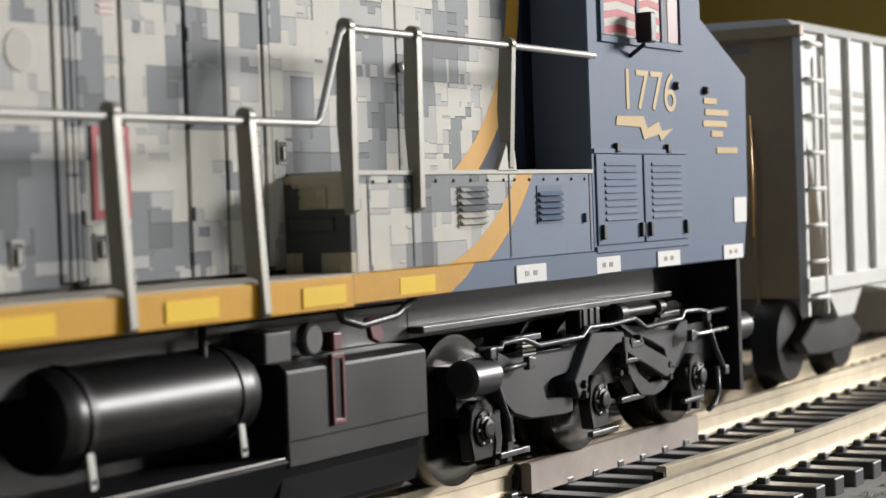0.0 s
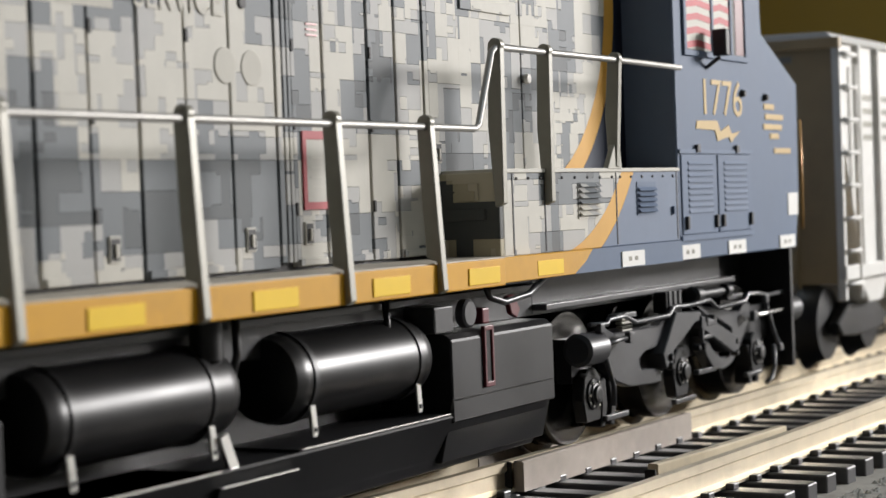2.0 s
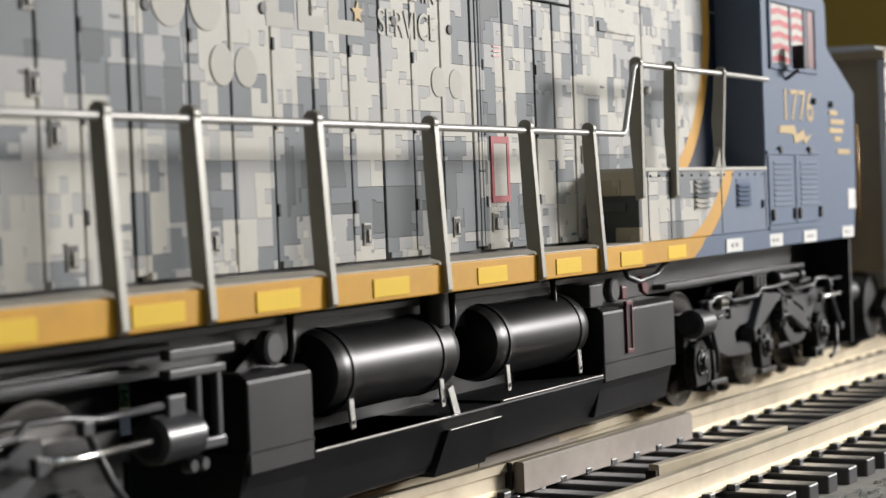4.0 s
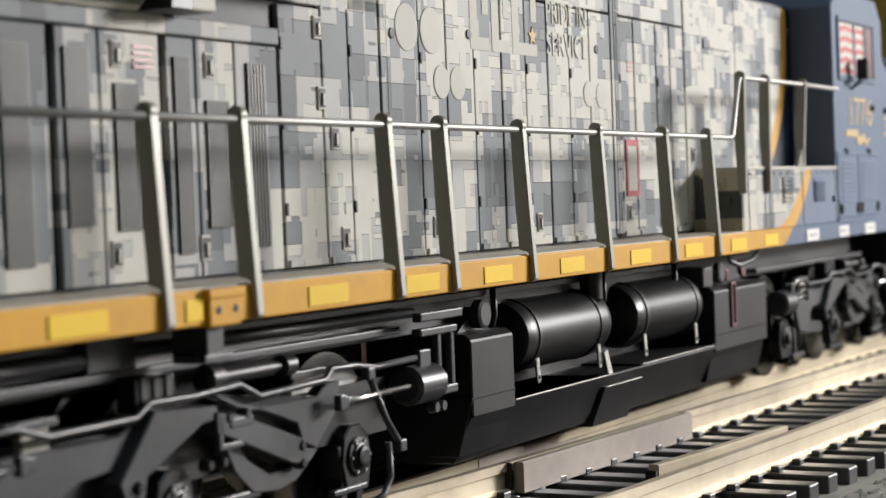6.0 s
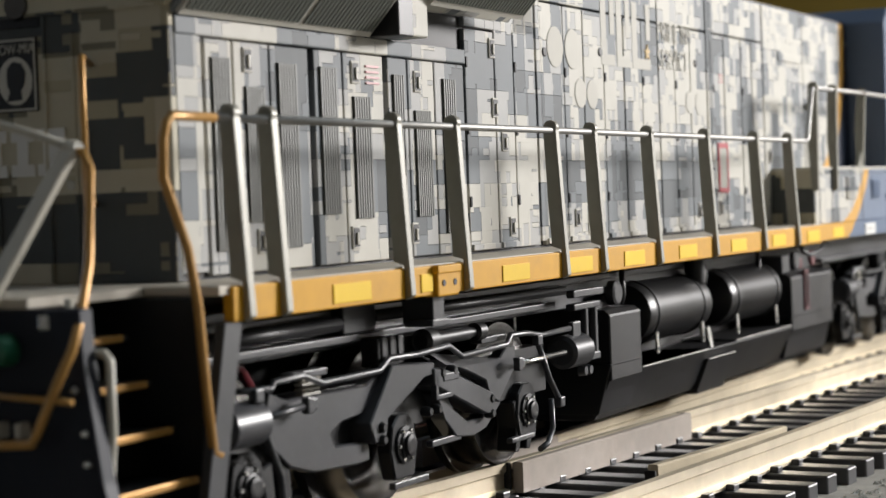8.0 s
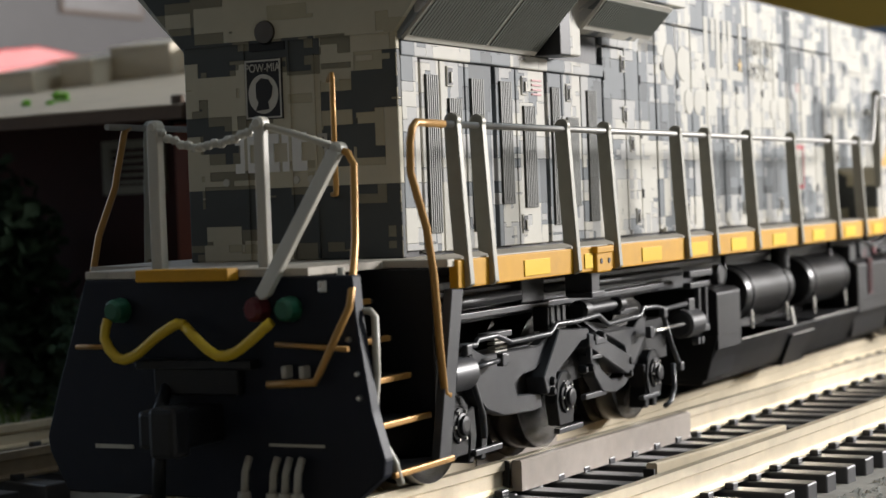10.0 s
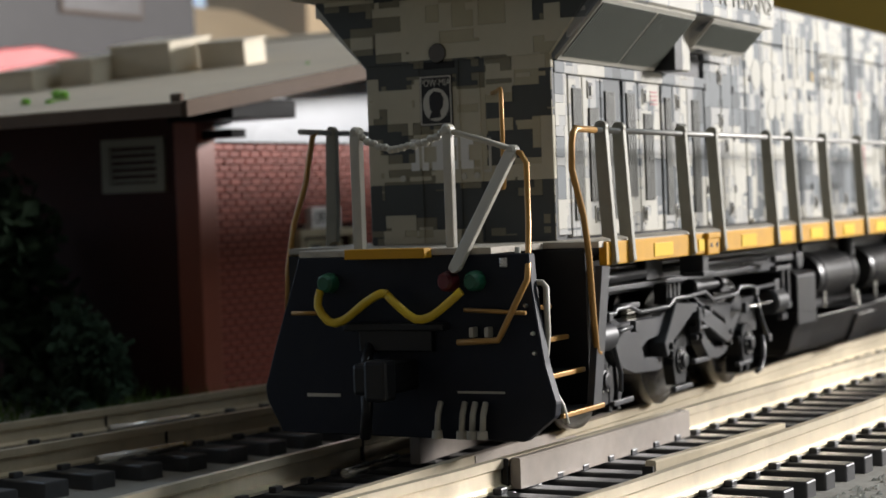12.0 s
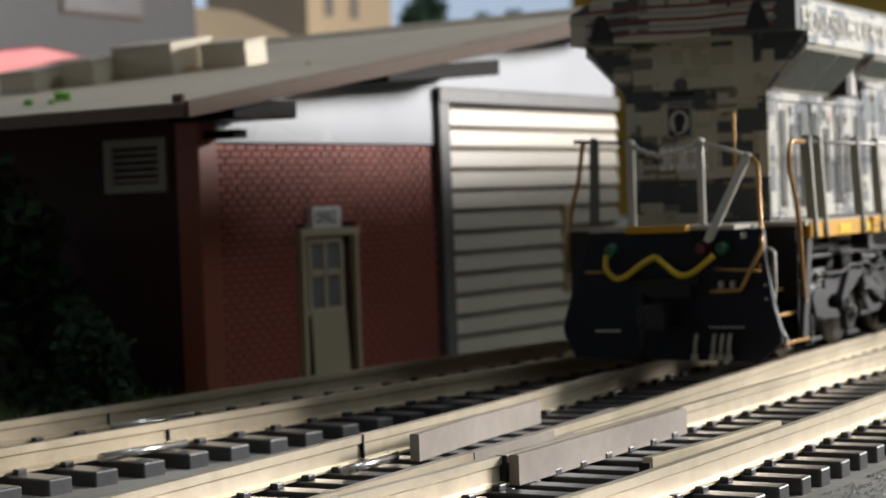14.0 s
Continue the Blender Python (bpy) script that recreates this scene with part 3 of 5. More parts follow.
    # big sliding door of boards
    f = part("door_frame", boxes(((263.4, 170.6, -4.6), (266.6, 172.6, 40.9)), ((263.4, 170.4, 38.9), (327.5, 172.6, 41.4)), bevel=0.15), STEEL_FRAME, h, "grey metal frame of the sliding door")
    z = -4.0
    for i in range(12):
        top = z + 3.55
        bm = slab([(172.5, z), (170.75, z), (170.7, z + 0.25), (171.1, z + 2.7), (171.7, z + 3.15), (172.5, z + 3.15)], "x", 266.8, 327)
        part("siding_board", bm, SIDING, f)
        z = top
    part("door_post", boxes(((304.0, 170.5, 5), (306.8, 171.4, 21)), bevel=0.1), HOPPER_END, f)
    # louvred vent on the end wall
    v = part("vent", boxes(((203.0, 178.2, 25.2), (203.8, 179.6, 32.9)), ((203.0, 188.6, 25.2), (203.8, 190.0, 32.9)), ((203.0, 179.6, 25.2), (203.8, 188.6, 26.4)), ((203.0, 179.6, 31.7), (203.8, 188.6, 32.9))), VENT_TAN, h, "dull tan louvred wall vent")
    for k in range(5):
        part("louvre", boxes(((203.1, 179.6, 26.75 + k * 1.0), (203.75, 188.6, 27.15 + k * 1.0))), VENT_TAN, v)
    # roof, fascia, beam ends
    roof = part("roof", slab([(184.5, 35.4), (184.5, 36.2), (326, 58.75), (330, 58.2), (330, 57.2), (326, 57.75)], "y", 158.2, 345), ROOF, h, "tan card roof")
    part("fascia", slab([(184.3, 34.2), (184.3, 36.3), (326, 58.85), (330, 58.3), (330, 56.2), (326, 56.2)], "y", 157.4, 158.2), FASCIA, roof, "brown fascia board along the rake")
    part("eave_board", boxes(((184.0, 158.2, 34.3), (184.6, 345, 36.0))), FASCIA, roof)
    part("ridge_cap", slab([(321, 57.2), (321, 58.4), (326, 59.5), (330.4, 58.8), (330.4, 57.0)], "y", 158, 345), ROOF, roof)
    part("roof_nail", boxes(((184.4, 158.6, 36.2), (185.2, 160.4, 37.3)), bevel=0.2), FASCIA, roof)
    for x0, x1, z in ((197, 211, 34.4), (234, 266.5, 40.6), (297, 318, 50.4)):
        top = 35.0 + (x0 - 184.5) * 0.157
        part("beam", slab([(x0, min(z, top - 0.8)), (x1, z + 0.3 + (2.0 if x0 > 230 else 0)), (x1, z + 2.8 + (2.0 if x0 > 230 else 0)), (x0, top)], "y", 160.5, 172, 0.12), BEAM, roof, "black foil-wrapped beam end")
    part("bracket", boxes(((203.4, 166, 32.2), (206.6, 172, 33.4)), bevel=0.1), BEAM, h)
    return h


paint_pane = paint("dusty_grey_window_film", (0.20, 0.19, 0.19), 0.25, vary=0.15, grain=300, bump=0.01)
shed()


def on_roof(x):
    return 36.2 + (x - 184.5) * (60.5 - 36.2) / (337 - 184.5)


def roof_box(x, y, lx, ly, lz, turn, label):
    ob = thing("roof_box", label, "box", "boxes on the shed roof")
    z = on_roof(x) - 0.4
    bm = boxes(((-lx / 2, -ly / 2, 0), (lx / 2, ly / 2, lz)), bevel=0.2)
    part("body", bm, CRATE, ob)
    part("lid", boxes(((-lx / 2 - 0.25, -ly / 2 - 0.25, lz), (lx / 2 + 0.25, ly / 2 + 0.25, lz + 0.5)), bevel=0.12), CRATE, ob)
    ob.matrix_basis = pose(x * MM, y * MM, z * MM, 0, -9, turn)


ROOF_BOX_ROWS = [
    (233, 232, 12, 7.5, 3.6, 8, "small tan card box on the shed roof"), (240, 224, 14, 6.5, 4.2, 8, "tan card box with a sunlit end on the shed roof"),
    (247, 216, 13, 12, 5.4, 8, "long pale card box on the shed roof"), (250, 203, 7, 9, 4.3, 8, "square tan card box on the shed roof"),
]
for row in ROOF_BOX_ROWS:
    roof_box(*row)


def roof_tuft(x, y, r, seed):
    ob = thing("moss_tuft", "bright green foam tuft stuck to the tan roof", "moss", "tufts on the shed roof")
    g = random.Random(seed)
    part("tuft", clump(bmesh.new(), (0, 0, r * 0.45), r, 90, r * 0.32, g, 0.7), MOSS, ob)
    ob.matrix_basis = pose(x * MM, y * MM, on_roof(x) * MM)


for i, (x, y, r) in enumerate(((202.5, 197.2, 1.3), (200.2, 201.9, 0.8), (252.2, 213.1, 1.4), (252.1, 224.5, 0.9), (255.1, 204.1, 0.8), (236.6, 177.4, 0.35), (199, 196, 0.6))):
    roof_tuft(x, y, r, 20 + i)


def bush(x, y, z, r, seed, label):
    ob = thing("bush", label, "bush", "bushes by the shed")
    g = random.Random(seed)
    bm = bmesh.new()
    for k in range(5):
        tube(bm, [(0, 0, 0), (g.uniform(-1, 1) * r * 0.3, g.uniform(-1, 1) * r * 0.3, r * 0.7), (g.uniform(-1, 1) * r * 0.7, g.uniform(-1, 1) * r * 0.7, r * 1.3)], 0.3, 6)
    part("stems", bm, LEAF, ob)
    bm = bmesh.new()
    for k in range(22):
        a, h = g.uniform(0, math.tau), g.random()
        rr = r * (0.75 * (1 - h * 0.65)) * g.uniform(0.4, 1.0)
        clump(bm, (rr * math.cos(a), rr * math.sin(a), r * (0.25 + 1.5 * h)), r * 0.38, 110, r * 0.075, g)
    part("foliage", bm, LEAF, ob)
    ob.matrix_basis = pose(x * MM, y * MM, z * MM)


bush(178.5, 172, -4.6, 8.0, 1, "round dark green foam bush beside the shed")
bush(195, 197, -4.6, 7, 2, "tall dark green foam bush against the end wall")
bush(186, 199, -4.6, 18, 3, "tall dark green foam bush against the end wall")
bush(193, 181, -4.6, 5, 4, "small dark green foam bush beside the shed")
g = random.Random(11)
bm = bmesh.new()
for _ in range(2600):
    x, y = g.uniform(130, 203), g.uniform(160, 220)
    if y < 158.5 - 0.058 * (x - 150) + 4:
        continue
    hgt, a = g.uniform(1.2, 3.6), g.uniform(0, math.tau)
    dx, dy = math.cos(a) * 0.22, math.sin(a) * 0.22
    bx, by = g.uniform(-0.8, 0.8), g.uniform(-0.8, 0.8)
    v = [bm.verts.new(q) for q in ((x - dx, y - dy, -4.7), (x + dx, y + dy, -4.7), (x + bx, y + by, -4.6 + hgt))]
    bm.faces.new(v)
tagged(part("grass", bm, GRASS), "green static grass at the shed's foot", "grass", kind="stuff")


# ---- far scenery ----
def house(name, label, x0, x1, y0, y1, top, apex, wall_m, roof_m, windows=(), broad=False):
    h = thing(name, label, "house", "far model buildings")
    part("wall", boxes(((x0, y0, -4.6), (x1, y1, top)), bevel=0.3), wall_m, h)
    mid = (x0 + x1) / 2
    if apex > top and broad:
        part("roof", slab([(y0 - 5, top - 2), ((y0 + y1) / 2, apex), (y1 + 5, top - 2), (y1 + 5, top - 4), ((y0 + y1) / 2, apex - 2), (y0 - 5, top - 4)], "x", x0 - 4, x1 + 4), roof_m, h, "tan card roof slope")
        part("gable", slab([(y0, top), ((y0 + y1) / 2, apex - 2), (y1, top)], "x", x0, x0 + 2), wall_m, h)
    elif apex > top:
        part("roof", slab([(x0 - 3, top - 1), (mid, apex), (x1 + 3, top - 1), (x1 + 3, top - 2.5), (mid, apex - 2), (x0 - 3, top - 2.5)], "y", y0 - 4, y1 + 4), roof_m, h)
    for wx, wz, ww, wh in windows:
        w = part("window", boxes(((wx, y0 - 0.8, wz), (wx + ww, y0 + 0.2, wz + wh)), bevel=0.2), roof_m, h)
        part("pane", boxes(((wx + 1, y0 - 1.0, wz + 1), (wx + ww - 1, y0 - 0.7, wz + wh - 1))), paint_pane, w)
    return h


house("warehouse", "charcoal grey model warehouse with a brown sign panel", 372, 497, 420, 520, 150, 150, FAR_GREY, FASCIA, ((432, 86, 38, 16), (390, 112, 20, 14)))
house("cottage", "tan card model cottage with a gabled roof", 562, 634, 470, 560, 88, 108, FAR_TAN, FAR_TAN, ((580, 60, 10, 14), (606, 60, 10, 14)), True)
house("tower", "tan card model tower block", 694, 762, 520, 580, 170, 170, FAR_TAN, FAR_TAN, ((706, 110, 8, 12), (726, 110, 8, 12)))


def booth():
    b = thing("booth", "small white model booth with a rounded red roof", "booth")
    part("body", boxes(((300, 322, -4.6), (336, 346, 50)), bevel=0.6), WHITE, b)
    part("red_roof", slab([(296, 52), (298, 57), (305, 60.5), (318, 62), (331, 60.5), (338, 57), (340, 52), (340, 50), (296, 50)], "y", 316, 352, 0.4), BOOTH_RED, b, "glossy red rounded roof")
    part("post", boxes(((304, 321, 40), (308, 323, 52))), SEAM, b)


booth()


def tree(x, y, height, spread, seed):
    t = thing("tree", "dark green model conifer behind the shed", "tree", "far trees")
    g = random.Random(seed)
    part("trunk", turned(bmesh.new(), (0, 0, 0), "z", [(0, 3), (height * 0.4, 2.2), (height * 0.95, 0.4)], 10), FASCIA, t)
    bm = bmesh.new()
    for k in range(60):
        h = 0.25 + 0.75 * g.random()
        a, rr = g.uniform(0, math.tau), spread * (1.12 - h) * g.uniform(0.3, 1.0)
        clump(bm, (rr * math.cos(a), rr * math.sin(a), height * h), spread * 0.22, 60, spread * 0.06, g)
    part("crown", bm, FAR_GREEN, t)
    t.matrix_basis = pose(x * MM, y * MM, -4.6 * MM)


for i, (x, y, hgt, sp) in enumerate(((845, 560, 132, 34), (880, 575, 140, 36), (915, 560, 128, 32), (965, 570, 134, 34))):
    tree(x, y, hgt, sp, 40 + i)


# ---- locomotive (its space: x ahead from the rear plate, y to its left, z over the rails) ----
SIDE = -10.6
EMBLEM = paint("pale_emblem_print", (0.54, 0.52, 0.465), 0.6, spec=0.12, vary=0.05, grain=900, bump=0.01)
PINK = paint("faint_red_print", (0.46, 0.17, 0.17), 0.42, vary=0.1, grain=900, bump=0.01)
CAB_SHADE_NAVY = paint("near_black_cab_shade_paint", (0.007, 0.010, 0.024), 0.6, spec=0.2, vary=0.2, grain=900, bump=0.02)
PILOT_NAVY = paint("dark_navy_pilot_paint", (0.009, 0.011, 0.018), 0.5, spec=0.25, vary=0.2, grain=900, bump=0.02, dirt=0.2, dirt_colour=(0.03, 0.03, 0.03))
loco = thing("locomotive", "camouflage and slate blue model diesel locomotive with gold sill", "locomotive")


def latch(x, z, y, parent):
    f = part("latch", boxes(((x - 0.55, y - 0.14, z - 0.85), (x + 0.55, y + 0.02, z + 0.85)), bevel=0.06), CREAM_DISC, parent)
    part("recess", boxes(((x - 0.42, y - 0.17, z - 0.7), (x + 0.42, y - 0.1, z + 0.7))), SEAM, f)
    part("lever", boxes(((x - 0.14, y - 0.32, z - 0.55), (x + 0.14, y - 0.15, z + 0.35)), bevel=0.05), PALE_POST, f, "pale steel lever")


def grille(x0, x1, z0, z1, y, parent):
    f = part("grille", boxes(((x0, y - 0.06, z0), (x1, y + 0.02, z1))), GRILLE_BACK, parent, "olive grey ribbed grille")
    n = max(4, int((x1 - x0) / 0.33))
    bm = bmesh.new()
    for i in range(n):
        x = x0 + (i + 0.5) * (x1 - x0) / n
        box(bm, (x - 0.10, y - 0.2, z0), (x + 0.10, y - 0.04, z1))
    part("ribs", bm, GRILLE, f)


def hinge(x, z, y, parent):
    part("hinge", boxes(((x - 0.16, y - 0.16, z - 0.45), (x + 0.16, y + 0.02, z + 0.45)), bevel=0.06), SEAM, parent)


def hood():
    core = part("hood", boxes(((18.3, -10.15, 18.0), (183.4, 9.3, 45.6))), SEAM, loco, "long camouflage engine hood")
    part("hood_end", boxes(((17.9, -10.6, 18.1), (18.6, 9.4, 41.5)), bevel=0.12), CAMO_END_SHADED, core, "camouflage hood end in shade-darkened colours")
    part("hood_side_far", boxes(((18.3, 9.3, 18.1), (183.4, 9.6, 45.5))), CAMO, core)
    part("hood_roof", slab([(-10.6, 42.6), (-7.5, 46.0), (7.0, 46.0), (9.6, 42.6)], "x", 69.6, 183.2), CAMO, core)
    part("corner_panel", boxes(((18.6, SIDE, 18.6), (21.5, -10.1, 34.3)), bevel=0.08), CAMO, core)
    # grille doors at the rear
    for x0, x1 in ((21.9, 25.1), (25.3, 29.7), (29.9, 35.0), (35.8, 39.8), (40.0, 46.1), (46.9, 50.0), (50.2, 54.6), (54.8, 60.1)):
        d = part("door", boxes(((x0, SIDE, 18.35), (x1, -10.1, 33.9)), bevel=0.1), CAMO, core)
        for g0, g1, z0, z1 in ((22.5, 24.7, 19.9, 32.7), (26.5, 28.9, 21.7, 30.9), (30.7, 33.2, 19.8, 32.7), (36.4, 38.8, 22.0, 32.7), (41.2, 43.8, 21.6, 30.7), (47.5, 49.3, 19.9, 32.6), (51.0, 53.7, 21.5, 29.9), (56.0, 58.3, 20.0, 32.6)):
            if x0 < g0 < x1:
                grille(g0, g1, z0, z1, SIDE, d)
    for x, z in ((26.9, 32.7), (41.6, 32.5), (51.6, 32.2), (40.9, 20.2), (50.4, 20.2), (28.0, 20.4)):
        latch(x, z, SIDE, core)
    part("ledge", boxes(((18.5, -10.74, 34.0), (60.3, -10.1, 35.2)), bevel=0.12), CAMO, core)
    # plain doors
    edges = ((60.5, 66.1), (66.3, 70.0), (70.2, 74.8), (76.1, 81.3), (81.5, 86.1), (86.3, 91.2), (91.4, 96.6), (96.9, 101.7), (101.9, 106.5), (106.8, 111.5), (111.7, 116.5), (116.7, 121.9), (124.1, 128.1), (128.4, 134.4), (134.8, 138.6), (138.9, 143.0))
    for i, (x0, x1) in enumerate(edges):
        top = 40.4 if x0 > 62 else 37.0
        d = part("door", boxes(((x0, SIDE - 0.02 * (i % 2), 18.35), (x1, -10.1, top)), bevel=0.09), CAMO, core)
        if i % 2 == 0:
            for z in (22.5, 28.6, 34.2):
                hinge(x0 + 0.12, z, SIDE, d)
        if i % 3 != 2:
            part("lower_rail", boxes(((x0 + 0.2, SIDE - 0.2, 18.4), (x1 - 0.2, SIDE + 0.05, 18.9)), bevel=0.05), CAMO, d)
    for x0, x1 in ((75.0, 75.95), (122.1, 122.75), (122.95, 123.4), (123.55, 123.95), (143.2, 143.85)):
        part("pillar", boxes(((x0, SIDE - 0.1, 18.7), (x1, -10.1, 45.0)), bevel=0.06), CAMO, core)
    part("upper_panel", boxes(((60.5, SIDE, 37.2), (74.8, -10.1, 45.2)), bevel=0.1), CAMO, core)
    for x0, x1 in ((76.1, 90.9), (91.1, 106.5), (106.8, 121.9), (124.1, 143.0)):
        part("upper_panel", boxes(((x0, SIDE, 40.6), (x1, -10.1, 45.2)), bevel=0.1), CAMO, core)
    for x0, x1 in ((144.0, 160.6), (160.8, 181.4)):
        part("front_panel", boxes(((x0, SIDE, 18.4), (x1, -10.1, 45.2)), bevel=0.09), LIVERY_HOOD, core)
    # near-black strip painted where the cab shades the hood
    part("intake_recess", boxes(((181.5, SIDE + 0.1, 18.4), (183.3, -10.1, 45.2))), CAB_SHADE_NAVY, core, "near-black navy panel for the cab's painted shade")
    part("rib_panel", boxes(((149.5, SIDE - 0.18, 38.6), (158.6, SIDE + 0.05, 39.6)), bevel=0.06), LIVERY_HOOD, core)
    part("door_knob", turned(bmesh.new(), (161.0, SIDE - 0.35, 33.2), "y", [(-0.3, 0.4), (0.0, 0.5), (0.35, 0.35)], 12), CHROME, core)
    for x, z in ((83.4, 20.6), (103.6, 20.4), (118.3, 20.5), (125.6, 20.7), (68.7, 20.2), (65.9, 30.5), (65.6, 35.6), (67.6, 27.6), (145.0, 26.6)):
        latch(x, z, SIDE - 0.02, core)
    for x, z, r in ((116.1, 32.4, 1.25), (119.2, 32.35, 1.25), (85.2, 32.4, 1.4), (88.1, 32.4, 1.4), (79.4, 36.5, 1.9), (83.6, 36.5, 1.9)):
        part("round_decal", turned(bmesh.new(), (x, SIDE - 0.02, z), "y", [(-0.07, r - 0.06), (-0.04, r), (0.05, r)], 28), EMBLEM, core)
    for x, z in ((90.4, 36.6), (108.9, 36.9), (118.3, 36.8), (76.9, 35.9)):
        part("lifting_eye", turned(bmesh.new(), (x, SIDE - 0.02, z), "y", [(-0.14, 0.32), (-0.12, 0.42), (0.05, 0.42)], 14), SEAM, core)
    # red-framed notice
    n = part("notice_frame", boxes(((125.1, SIDE - 0.14, 22.4), (125.55, SIDE + 0.02, 28.1)), ((128.15, SIDE - 0.14, 22.4), (128.6, SIDE + 0.02, 28.1)), ((125.55, SIDE - 0.14, 27.5), (128.15, SIDE + 0.02, 28.1)), ((125.55, SIDE - 0.14, 22.4), (128.15, SIDE + 0.02, 22.95))), RED, core, "red frame of a notice")
    part("notice", boxes(((125.55, SIDE - 0.08, 22.95), (128.15, SIDE + 0.02, 27.5))), CREAM_DISC, n)
    for k in range(4):
        part("notice_bar", boxes(((126.1, SIDE - 0.1, 24.0 + k * 0.7), (127.6, SIDE - 0.04, 24.12 + k * 0.7))), EMBLEM, n)
    for k in range(4):
        part("warning_bar", boxes(((43.3, SIDE - 0.12, 31.7 + k * 0.42), (45.3, SIDE + 0.02, 31.86 + k * 0.42))), PINK, core, "red warning lines too small to read")
    for k in range(3):
        part("warning_bar", boxes(((126.2, SIDE - 0.1, 35.0 + k * 0.4), (127.6, SIDE + 0.02, 35.14 + k * 0.4))), PINK, core, "red warning lines too small to read")
    part("star_decal", slab([(103.4 + (0.9 if k % 2 == 0 else 0.4) * math.sin(k * math.pi / 5), 37.2 + (0.9 if k % 2 == 0 else 0.4) * math.cos(k * math.pi / 5)) for k in range(10)], "y", SIDE - 0.1, SIDE + 0.02), GOLD, core, "small gold star")
    # motto and emblem
    lettering("motto_word", "PRIDE IN", EMBLEM, core, side_pose(111.2, SIDE - 0.08, 38.7), 2.9, 0.85, 0.03)
    lettering("motto_word", "SERVICE", EMBLEM, core, side_pose(111.2, SIDE - 0.08, 35.7), 3.1, 0.86, 0.03)
    for x0, x1 in ((90.8, 94.4), (95.0, 98.6), (99.2, 104.4)):
        part("emblem_shape", boxes(((x0, SIDE - 0.05, 35.4), (x1, SIDE + 0.02, 36.5)), ((x0, SIDE - 0.05, 36.5), (x0 + 1.4, SIDE + 0.02, 42.2)), ((x1 - 1.2, SIDE - 0.05, 38.5), (x1, SIDE + 0.02, 42.2))), EMBLEM, core, "large cream emblem shape")
    return core


hood_core = hood()


def radiator():
    r = part("radiator_housing", slab([(-10.6, 35.3), (-16.0, 41.0), (-16.3, 41.0), (-16.3, 46.6), (-12.5, 48.4), (11.5, 48.4), (15.2, 46.6), (15.2, 41.0), (14.8, 41.0), (9.4, 35.3)], "x", 18.2, 44.0, 0.1), CAMO, loco, "flared camouflage radiator housing")
    part("housing_front", slab([(-10.6, 38.0), (-13.6, 41.0), (-16.3, 41.0), (-16.3, 46.6), (-12.5, 48.4), (11.5, 48.4), (15.2, 46.6), (15.2, 41.0), (9.4, 38.0)], "x", 44.0, 69.4, 0.1), CAMO, r)
    part("rear_band", slab([(-16.3, 42.4), (-16.3, 46.6), (-12.5, 48.4), (11.5, 48.4), (15.2, 46.6), (15.2, 42.4)], "x", 13.4, 18.2, 0.1), CAMO_END_SHADED, r, "banner across the hood end, darkened as in shade")
    part("rear_flare", slab([(-10.6, 35.8), (-15.9, 42.4), (14.9, 42.4), (9.4, 35.8)], "x", 17.6, 18.2), CAMO_END_SHADED, r)
    # banner stripes on the rear band, dimmed for shade in their colours, and two dark plain figures
    for k in range(5):
        part("banner_stripe", slab([(-13.8, 43.2 + k * 0.85), (-3, 42.95 + k * 0.85), (6, 43.35 + k * 0.85), (12.8, 43.1 + k * 0.85), (12.8, 43.5 + k * 0.85), (6, 43.75 + k * 0.85), (-3, 43.35 + k * 0.85), (-13.8, 43.6 + k * 0.85)], "x", 13.3, 13.5), banner_red if k % 2 == 0 else banner_white, r, "banner stripe dimmed by painted shade")
    for y in (-11.2, 10.6):
        part("banner_shape", slab([(y - 1.6, 42.9), (y - 1.2, 44.6), (y - 0.5, 46.3), (y + 0.6, 46.2), (y + 1.2, 44.4), (y + 1.7, 42.9)], "x", 13.2, 13.45), SEAM, r, "plain dark silhouette shape")
    # slanted screens
    def screen(x0, x1, k0, k1):
        def at(k, out):
            return (-10.6 - 5.4 * k - 0.72 * out, 35.3 + 5.7 * k - 0.69 * out)
        f = part("screen_frame", slab([at(k0, 0.0), at(k1, 0.0), at(k1, 0.3), at(k0, 0.3)], "x", x0, x1), CREAM_DISC, r, "pale radiator screen frame")
        part("screen", slab([at(k0 + 0.07, 0.25), at(k1 - 0.06, 0.25), at(k1 - 0.06, 0.36), at(k0 + 0.07, 0.36)], "x", x0 + 0.45, x1 - 0.45), SCREEN, f, "grey-green radiator screen")
        bm = bmesh.new()
        n = int((x1 - x0) / 0.55)
        for i in range(n):
            x = x0 + 0.5 + i * (x1 - x0 - 1) / max(1, n - 1)
            prism(bm, [at(k0 + 0.07, 0.34), at(k1 - 0.06, 0.34), at(k1 - 0.06, 0.44), at(k0 + 0.07, 0.44)], "x", x - 0.11, x + 0.11)
        part("screen_mesh", bm, SCREEN, f)
    screen(18.6, 33.0, 0.02, 0.97)
    screen(33.0, 43.6, 0.02, 0.97)
    screen(49.0, 66.0, 0.48, 0.98)
    part("side_box", boxes(((46.2, -13.2, 35.3), (49.0, -10.4, 41.0)), bevel=0.15), CAMO, r)
    part("side_vent", boxes(((43.8, -13.4, 35.2), (46.2, -10.4, 41.0)), bevel=0.12), BLACK, r, "black louvred vent box")
    lettering("honour_lettering", "HONORING OUR VETERANS", CREAM_DISC, r, side_pose(42.0, -16.36, 42.5), 4.1, 1.0, 0.12)
    return r


